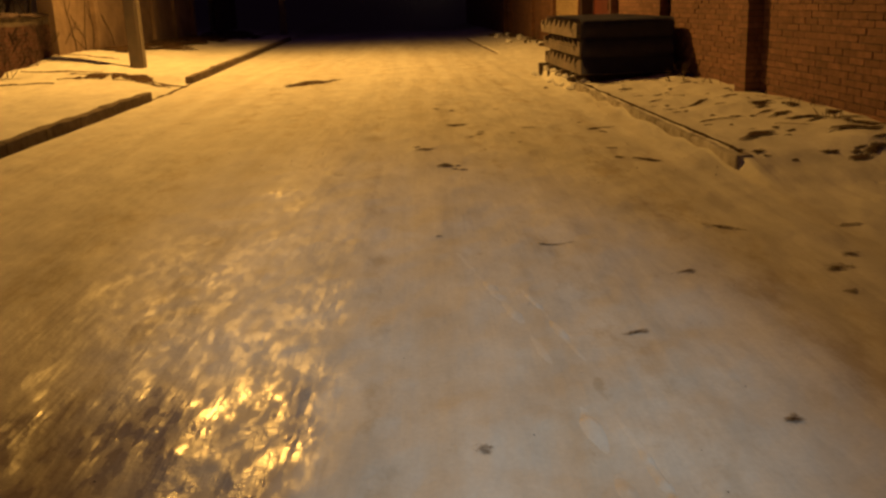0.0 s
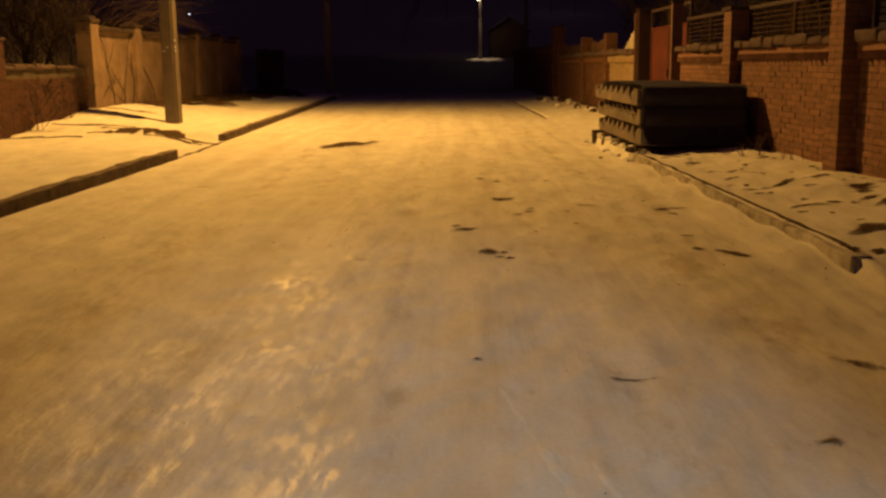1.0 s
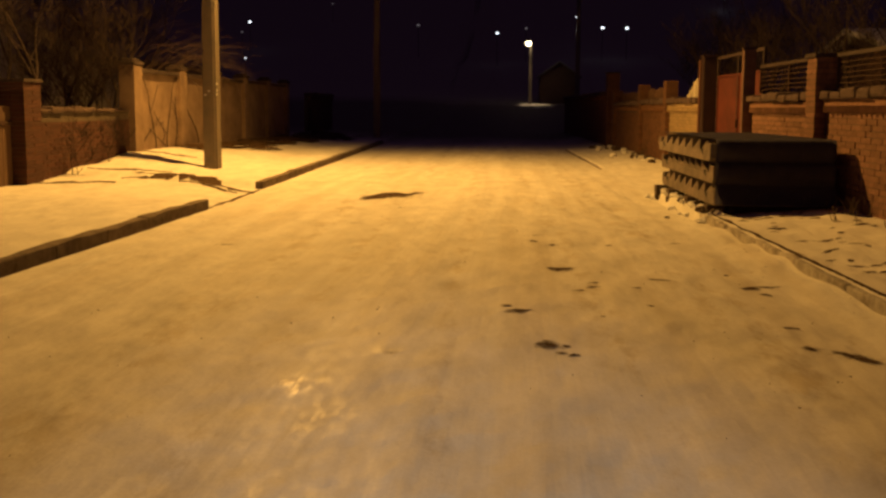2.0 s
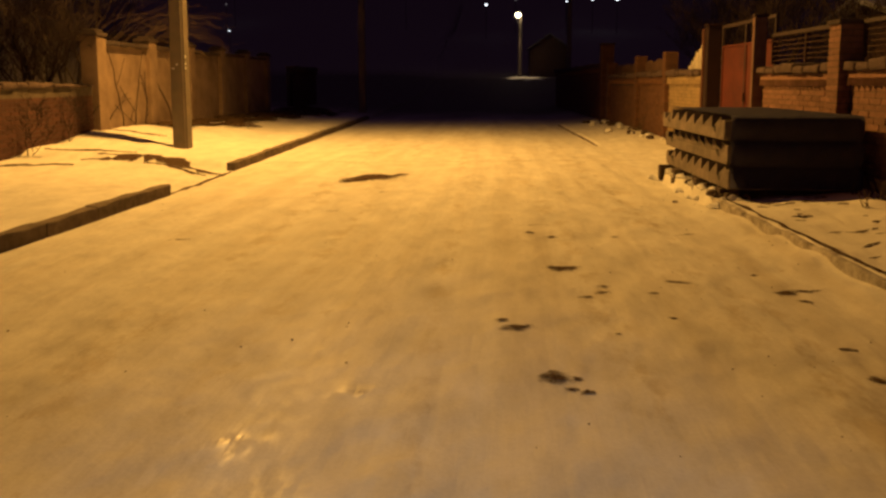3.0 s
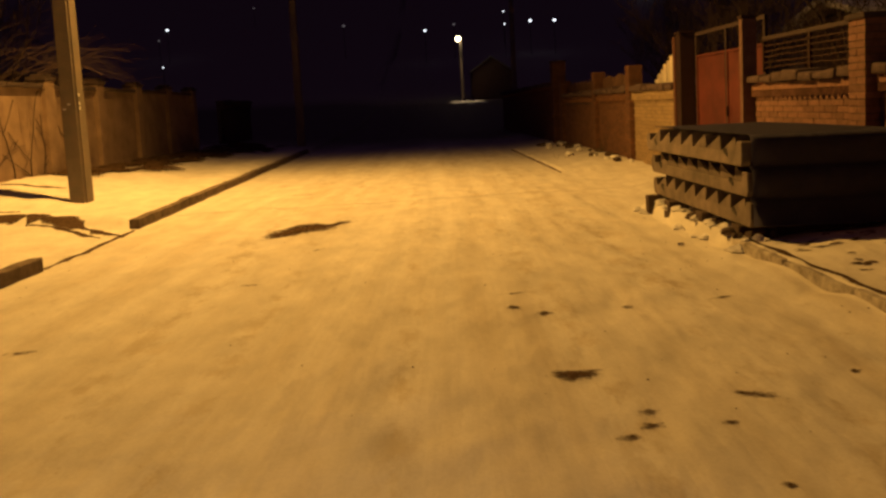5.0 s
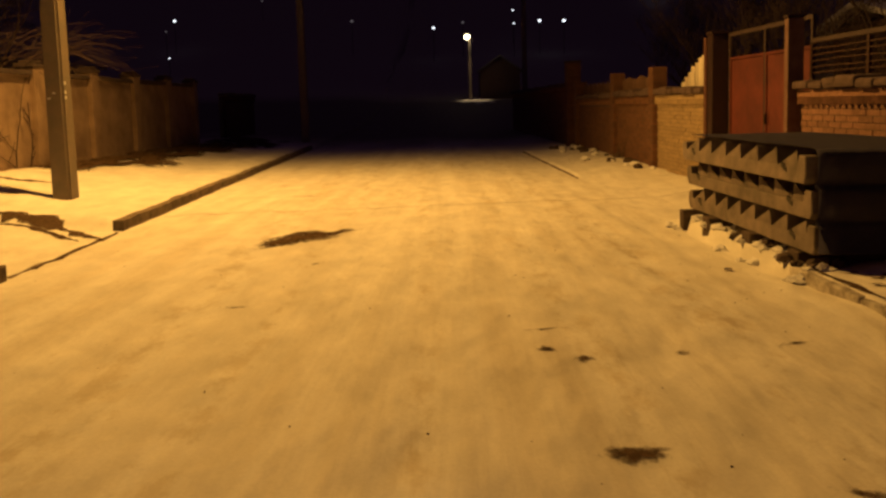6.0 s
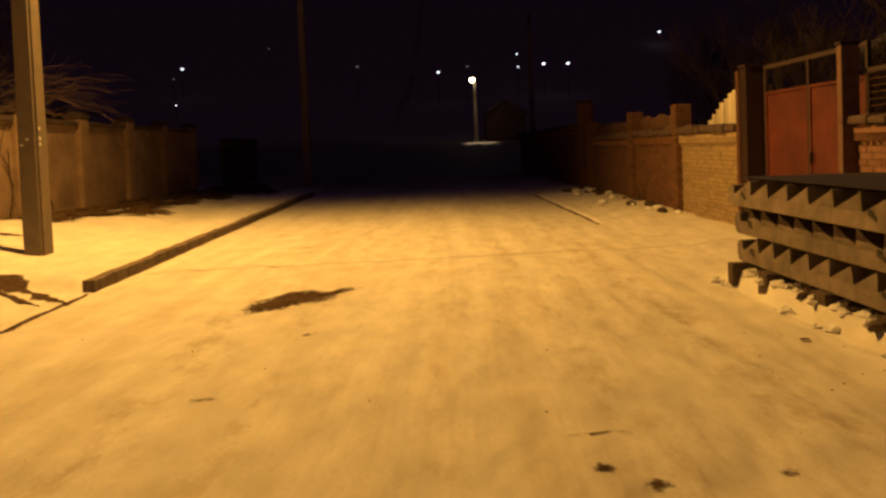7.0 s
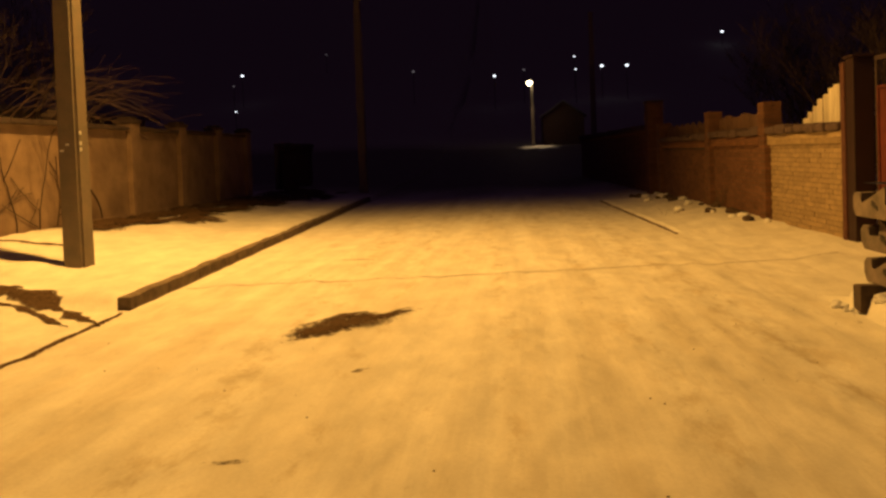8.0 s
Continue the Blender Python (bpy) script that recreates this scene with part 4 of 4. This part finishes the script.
for i, (x, y, h) in enumerate(((-8.6, 17.4, 1.3), (-8.55, 15.9, 1.2))):
    bare_tree((x, y, 0.2), h, 1.3, 400 + i, "low tangled bare bush against a brick wall", 1, 4, "dry_bush", "bush", 0.016, group="bushes along the red brick wall")


# thin dark branching stems on the rendered wall
def creeper(y0, seed, reach):
    rng = random.Random(seed)
    x0 = wall_left(y0) + 0.03
    ob = thing("wall_stems", (x0, y0, 0.35), "thin dark branching stems spread over a rendered wall", "creeper", "creepers on the wall")
    bm = bmesh.new()
    p, d = Vector((0.01, 0, 0)), Vector((0, rng.uniform(-0.5, 0.5), 1)).normalized()
    todo = [(p, d, 0.012, reach)]
    while todo:
        p, d, r, left = todo.pop()
        while left > 0 and r > 0.004:
            q = p + d * 0.16
            q.z = min(q.z, 1.9)
            tube(bm, p, q, r, r * 0.96, 5, caps=False)
            p, r, left = q, r * 0.955, left - 0.16
            d = (d + Vector((0, rng.uniform(-0.35, 0.35), rng.uniform(-0.2, 0.25)))).normalized()
            if rng.random() < 0.16:
                todo.append((p.copy(), Vector((0, rng.choice((-1, 1)) * rng.uniform(0.5, 1), 0.6)).normalized(), r * 0.75, left * 0.6))
    tagged(part("stem", bm, BARK, ob, skew=SKEW_L), kind="stuff")


for y0, sd, reach in ((19.25, 3, 2.2), (19.9, 8, 2.4), (20.5, 12, 2.0), (21.0, 5, 1.4), (22.6, 9, 1.5)):
    creeper(y0, sd, reach)


# ---- bare soil, dirt and tracks in the snow ----
def patch_mesh(bm, x, y, rx, ry, turn, seed, dome, material_lift=0.0035, rings=4, sides=26, ragged=0.55, thick=0.85):
    c, s = math.cos(radians(turn)), math.sin(radians(turn))
    rows = []
    cover = bm.verts.layers.float.new("cover")
    dome = min(dome, 0.3 * ry)
    rx, ry = rx * 1.45, ry * 1.5
    for k in range(rings + 1):
        row = []
        for i in range(sides):
            a = 2 * math.pi * i / sides
            n = 1 + ragged * noise.noise((math.cos(a) * 1.6 + seed * 3.7, math.sin(a) * 1.6, seed)) + 0.5 * ragged * noise.noise((math.cos(a) * 5 + seed, math.sin(a) * 5, seed * 2))
            f = (k + 0.02) / rings
            u, w = math.cos(a) * rx * n * f, math.sin(a) * ry * n * f
            px, py = x + u * c - w * s, y + u * s + w * c
            h = ground(px, py) + (dome * (1 - f * f) + 0.35 * dome * noise.noise((px * 14, py * 14, seed)) * (1 - f) + material_lift if k < rings else 0.0005)
            v = bm.verts.new((px, py, h))
            v[cover] = thick * max(0.0, 1 - f) ** 0.8
            row.append(v)
        rows.append(row)
    for a, b in zip(rows, rows[1:]):
        for i in range(sides):
            j = (i + 1) % sides
            bm.faces.new((a[i], a[j], b[j], b[i]))
    bm.faces.new(rows[0])


def soil_patch(x, y, rx, ry, turn, seed, dome=0.012, label="dark bare soil showing through trodden snow", name="soil_patch", ragged=0.55, thick=0.85, lift=0.0035):
    bm = bmesh.new()
    patch_mesh(bm, x, y, rx, ry, turn, seed, dome, lift, ragged=ragged, thick=thick)
    for v in bm.verts:
        v.co.x -= x
        v.co.y -= y
    ob = part(name, bm, THIN_SOIL, place=(x, y, 0), smooth=True)
    tagged(ob, label, "soil", "bare patches in the snow")
    return ob


# bare patch, pits and dirt on the road
for row in ((-2.30, 15.12, 0.50, 0.18, 48, 1), (-2.02, 15.42, 0.34, 0.10, 42, 2), (-2.48, 14.85, 0.26, 0.16, 30, 3), (-2.38, 15.42, 0.22, 0.08, 46, 31)):
    soil_patch(*row, 0.01, "dark bare patch melted into the road's snow", ragged=0.95, thick=1.0)
soil_patch(0.365, 9.41, 0.13, 0.075, 0, 4, 0.004, "small dark melted hole in trodden snow", ragged=0.3)
for row in ((0.17, 7.0, 0.085, 0.075, 10, 5), (0.24, 6.88, 0.035, 0.03, 0, 6), (0.32, 6.85, 0.035, 0.03, 0, 7), (0.28, 7.02, 0.03, 0.025, 0, 8), (-0.02, 7.78, 0.10, 0.05, 20, 9), (-0.12, 7.92, 0.05, 0.03, 0, 10),
            (1.94, 8.76, 0.09, 0.06, 0, 11), (2.1, 8.82, 0.10, 0.025, 5, 12), (1.84, 7.1, 0.055, 0.045, 0, 13), (2.08, 6.93, 0.16, 0.05, -55, 14), (1.87, 7.55, 0.06, 0.025, 0, 15),
            (0.34, 10.69, 0.055, 0.05, 0, 16), (0.13, 10.85, 0.05, 0.045, 0, 17), (1.93, 4.72, 0.13, 0.05, -40, 18), (2.26, 3.9, 0.08, 0.05, 10, 19), (2.45, 4.1, 0.10, 0.035, 40, 20),
            (0.93, 3.17, 0.07, 0.022, 0, 21), (0.76, 4.55, 0.10, 0.02, 0, 22), (2.17, 3.58, 0.04, 0.03, 0, 23), (0.05, 4.77, 0.025, 0.02, 0, 24), (2.75, 4.7, 0.09, 0.035, 0, 25), (1.88, 9.3, 0.03, 0.025, 0, 26),
            (2.0, 8.55, 0.06, 0.03, 0, 27), (1.22, 9.02, 0.13, 0.04, -35, 32), (0.64, 8.84, 0.05, 0.035, 0, 33), (0.98, 8.69, 0.04, 0.03, 0, 34), (0.49, 8.6, 0.05, 0.03, 20, 35), (0.61, 8.7, 0.05, 0.03, 0, 36), (1.72, 10.91, 0.10, 0.03, 10, 37), (-3.26, 10.2, 0.09, 0.04, 10, 38), (-2.18, 11.99, 0.10, 0.025, 15, 39), (-1.84, 13.61, 0.07, 0.04, 30, 40), (-3.07, 19.39, 0.22, 0.05, 10, 41), (0.98, 10.82, 0.05, 0.035, 0, 42), (0.19, 11.3, 0.12, 0.02, 5, 43), (1.43, 3.95, 0.07, 0.03, 20, 44), (1.31, 2.39, 0.03, 0.035, 60, 45), (0.15, 2.26, 0.03, 0.025, 0, 46), (0.6, 7.76, 0.025, 0.02, 0, 47), (1.0, 8.1, 0.03, 0.025, 0, 28)):
    soil_patch(*row, 0.002, "small dark clod pressed into trodden snow", "dirt_clod", ragged=0.4, thick=0.6 if row[1] < 5 or row[5] > 30 else 0.82)

# bare earth along the left drive and at the wall's foot
def earth_ridge(x0, x1, curve, width, seed, dome, label):
    """A ragged strip of earth along y = curve(x)."""
    ya = curve(x0)
    bm, rows, n = bmesh.new(), [], 90
    cover = bm.verts.layers.float.new("cover")
    for i in range(n + 1):
        f = i / n
        x = x0 + (x1 - x0) * f
        y = curve(x)
        w = 1.25 * width * min(1, 5 * f, 5 * (1 - f)) * max(0.05, 0.75 + 1.3 * noise.noise((x * 2.3, seed, 1)) + 0.8 * noise.noise((x * 8, seed, 2)))
        m = 0.35 * width * noise.noise((x * 5, seed, 3))
        row = []
        for s in (-1, -0.5, 0, 0.5, 1):
            py = y + m + s * w * (1 + 0.4 * noise.noise((x * 11, s * 3, seed)))
            lift = -0.004 if abs(s) == 1 else 0.008 + dome * (1 - s * s) * (0.7 + 0.6 * noise.noise((x * 9, py * 9, seed)))
            v = bm.verts.new((x - x0, py - ya, ground(x, py) + lift))
            v[cover] = 1.35 * (1.0 - abs(s)) ** 0.7
            row.append(v)
        rows.append(row)
    for a, b in zip(rows, rows[1:]):
        for i in range(4):
            bm.faces.new((a[i], b[i], b[i + 1], a[i + 1]))
    tagged(part("earth_ridge", bm, THIN_SOIL, place=(x0, ya, 0), smooth=True), label, "soil", "bare patches in the snow")


EARTH = "ragged ridge of dark earth cleared of snow"
earth_ridge(-7.5, -4.72, lambda x: 16.2 - 0.42 * abs(x + 6.5) ** 1.5, 0.21, 1, 0.02, EARTH)
earth_ridge(-6.4, -5.0, lambda x: 15.85 - 0.40 * abs(x + 6.5) ** 1.5, 0.08, 2, 0.02, EARTH)
earth_ridge(-8.4, -6.9, lambda x: 16.6 + 0.3 * (x + 6.9), 0.045, 4, 0.02, EARTH)
earth_ridge(-7.4, -6.3, lambda x: 16.35 + 0.2 * (x + 6.3), 0.05, 5, 0.02, EARTH)
earth_ridge(-8.5, -7.3, lambda x: 15.2 + 0.45 * (x + 7.3), 0.06, 6, 0.02, EARTH)
earth_ridge(-8.8, -7.6, lambda x: 19.4 + 0.4 * (x + 7.6), 0.06, 7, 0.02, EARTH)
rng = random.Random(7)
for i in range(120):
    y = rng.uniform(21.5, 36.5)
    x = wall_left(y) + 0.15 + abs(rng.gauss(0, 0.45 + 0.045 * (y - 21)))
    soil_patch(x, y, rng.uniform(0.2, 0.8), rng.uniform(0.08, 0.26), 88 + rng.uniform(-25, 25), 60 + i, 0.06, "dark earth and dead grass at a wall's foot", "earth_strip", ragged=0.9, thick=1.25, lift=0.022)

# earth along the back of the right kerb
def kerb_line(y0, y1, seed, edge=kerb_right, aside=0.16, label="thin line of dark earth behind a kerb"):
    bm, rows, n = bmesh.new(), [], 70
    cover = bm.verts.layers.float.new("cover")
    xa = edge(y0) + aside
    for i in range(n + 1):
        y = y0 + (y1 - y0) * i / n
        x = edge(y) + aside + 0.03 * noise.noise((y * 3, seed, 1))
        w = 0.045 + 0.05 * noise.noise((y * 2.5, seed, 2))
        row = []
        for s in (-1, 0, 1):
            v = bm.verts.new((x + s * w - xa, y - y0, ground(x + s * w, y) + (0.012 if s == 0 else -0.003)))
            v[cover] = 1.0 - abs(s)
            row.append(v)
        rows.append(row)
    for a, b in zip(rows, rows[1:]):
        for i in range(2):
            bm.faces.new((a[i], b[i], b[i + 1], a[i + 1]))
    tagged(part("earth_ridge", bm, THIN_SOIL, place=(xa, y0, 0), smooth=True), label, "soil", "bare patches in the snow")


kerb_line(6.4, 12.3, 4, aside=0.085)
kerb_line(13.6, 15.75, 6, kerb_left, 0.0, "thin line of dark earth where a kerb is sunk")


def snow_ridge(x0, y0, x1, y1, bow, width, height, seed):
    """A low broken ridge of snow thrown up beside a tyre's rut."""
    bm, rows, n = bmesh.new(), [], 40
    for i in range(n + 1):
        f = i / n
        x = x0 + (x1 - x0) * f + bow * 4 * f * (1 - f) + 0.008 * noise.noise((f * 6, seed, 0))
        y = y0 + (y1 - y0) * f
        k = min(1, 3 * f, 3 * (1 - f)) * max(0.0, 0.4 + 1.2 * noise.noise((f * 6, seed, 1)) + 0.5 * noise.noise((f * 20, seed, 2)))
        rows.append([bm.verts.new((x + s * width * (0.8 + 0.7 * k) - x0, y - y0, ground(x + s * width, y) + (1.7 * height * k - 0.001 if s == 0 else -0.003))) for s in (-1, 0, 1)])
    for a, b in zip(rows, rows[1:]):
        for i in range(2):
            bm.faces.new((a[i], b[i], b[i + 1], a[i + 1]))
    tagged(part("snow_ridge", bm, SNOW, place=(x0, y0, 0), smooth=True), "low ridge of pale snow beside a tyre rut", "snow", "ridges along the tyre ruts")


for row in ((0.44, 3.9, 0.66, 2.75, 0.02, 0.018, 0.016, 1), (0.66, 2.5, 0.76, 1.5, 0.01, 0.022, 0.02, 2), (0.15, 4.4, 0.50, 2.85, 0.03, 0.03, 0.014, 3), (0.53, 2.7, 0.62, 1.4, 0.01, 0.03, 0.014, 4)):
    snow_ridge(*row)

# clods on the right verge, thickest by the wall's near end
for i, (x, y, rx, ry, tn) in enumerate(((3.15, 7.05, 0.20, 0.07, 10), (3.06, 8.12, 0.10, 0.035, 15), (3.18, 8.08, 0.12, 0.04, 0), (2.9, 6.45, 0.07, 0.035, 30), (2.76, 6.5, 0.06, 0.03, 60), (3.15, 10.4, 0.12, 0.03, 20),
                                      (3.75, 9.3, 0.14, 0.04, 5), (3.8, 8.5, 0.09, 0.04, 0), (3.75, 10.95, 0.10, 0.03, 10), (3.3, 9.2, 0.22, 0.035, 35), (2.95, 9.7, 0.16, 0.03, 40), (3.45, 6.3, 0.07, 0.04, 0), (3.6, 6.1, 0.1, 0.05, 0))):
    soil_patch(x, y, rx * 0.8, ry, tn, 120 + i, 0.018, "dark clods of earth on a snowy verge", "dirt_clod", ragged=0.85, thick=1.15)
for i in range(105):
    y = rng.uniform(6.2, 12.3)
    t = rng.random() ** (0.55 if y < 9 else 1.0)
    x = kerb_right(y) + 0.2 + (wall_right(y) - kerb_right(y) - 0.3) * t
    dense = 1.25 if (y < 8.8 and t > 0.55) else 0.6
    soil_patch(x, y, rng.uniform(0.03, 0.11) * dense, rng.uniform(0.02, 0.05) * dense, rng.uniform(-25, 45), 140 + i, 0.016, "dark clods of earth on a snowy verge", "dirt_clod", ragged=0.9, thick=1.1)
for i in range(36):
    y = rng.uniform(21.8, 31)
    x = wall_right(y) - 0.12 - abs(rng.gauss(0, 0.35))
    r = rng.uniform(0.04, 0.13)
    ob = part("rubble_stone", stone(r, 200 + i, 0.6), LOOSE_SNOW if i % 2 else SOIL, smooth=True)
    ob.location = up(x, y, ground(x, y) + r * 0.3)
    tagged(ob, "lump of snowy rubble at the foot of a fence" if i % 2 else "dark lump of earth at the foot of a fence", "rubble", "rubble along the fence")


# dark line pressed across the road by a wheel
def wheel_line():
    ob = thing("wheel_track", (-4.8, 17.15, 0), "thin dark line pressed across the snow", "track")
    bm, rows, n = bmesh.new(), [], 120
    for i in range(n + 1):
        x = -4.8 + 8.2 * i / n
        y = 17.15 + 1.4 * smooth_step(i / n, -0.3, 1.25) + 0.05 * noise.noise((x * 1.3, 0, 4))
        w = 0.010 + 0.010 * max(0, noise.noise((x * 4, 2, 4)))
        rows.append([bm.verts.new((x + 4.8, y + s * w - 17.15, ground(x, y + s * w) + 0.004)) for s in (-1, 1)])
    for a, b in zip(rows, rows[1:]):
        bm.faces.new((a[0], b[0], b[1], a[1]))
    part("line", bm, SOIL, ob)


wheel_line()


# ---- dry stems and small litter ----
def tuft(x, y, n, height, seed, label="dry dead weed stems standing in the snow"):
    rng = random.Random(seed)
    ob = thing("dry_weeds", (x, y, ground(x, y)), label, "weeds", "weeds by the walls")
    bm = bmesh.new()
    for _ in range(n):
        p = Vector((rng.uniform(-0.16, 0.16), rng.uniform(-0.12, 0.12), -0.03))
        d = Vector((rng.uniform(-0.5, 0.5), rng.uniform(-0.4, 0.4), 1)).normalized()
        r = rng.uniform(0.004, 0.008)
        for _ in range(3):
            q = p + d * height * rng.uniform(0.2, 0.4)
            tube(bm, p, q, r, r * 0.8, 4, caps=False)
            p, r = q, r * 0.8
            d = (d + Vector((rng.uniform(-0.3, 0.3), rng.uniform(-0.3, 0.3), -0.05))).normalized()
    tagged(part("stems", bm, GRASS, ob), kind="stuff")


for i, (x, y, n, h) in enumerate(((4.15, 12.0, 12, 0.36), (4.05, 11.7, 9, 0.3), (4.0, 12.35, 10, 0.22), (3.75, 11.2, 6, 0.2), (4.1, 10.9, 6, 0.16), (3.6, 24.8, 14, 0.5), (3.5, 25.3, 9, 0.35), (2.5, 24.5, 5, 0.2), (4.2, 8.3, 8, 0.14), (4.15, 7.6, 9, 0.13))):
    tuft(x, y, n, h, 300 + i)
for i in range(16):
    y = rng.uniform(20.5, 34)
    tuft(wall_left(y) + rng.uniform(0.2, 0.9), y, 10, rng.uniform(0.1, 0.22), 330 + i, "dead grass at the foot of a rendered wall")
ob = thing("glass_scrap", (2.05, 13.05, ground(2.05, 13.05)), "shiny scrap of litter lying on the snow", "litter")
part("scrap", boxed(-0.035, 0.035, -0.02, 0.02, 0.0, 0.025, bevel=0.008, jitter=0.006), mat("shiny_foil", (0.7, 0.66, 0.6), 0.15, metal=0.9, scale=30, amount=0.2, bump=0.2), ob)


# ---- grit strewn over the road ----
def grit():
    rng = random.Random(99)
    bm = bmesh.new()
    for _ in range(420):
        y = 1.2 + 30 * rng.random() ** 1.5
        x = rng.uniform(kerb_left(y) + 0.2, kerb_right(y) - 0.1)
        if rng.random() < 0.4:
            x = kerb_right(y) - abs(rng.gauss(0, 0.9))
        r = rng.choice((0.003, 0.004, 0.005, 0.006)) * (0.6 if y < 6 else 1.4)
        h = ground(x, y) + r * 0.15
        c = bm.verts.new((x, y, h + r * 0.8))
        ring = [bm.verts.new((x + r * rng.uniform(0.6, 1.4) * math.cos(a), y + r * rng.uniform(0.6, 1.8) * math.sin(a), h)) for a in (0, 1.25, 2.5, 3.8, 5.0)]
        for i in range(5):
            bm.faces.new((c, ring[i], ring[(i + 1) % 5]))
    tagged(part("road_grit", bm, SOIL), "small dark grit and crumbs strewn over trodden snow", "grit", kind="stuff")


grit()
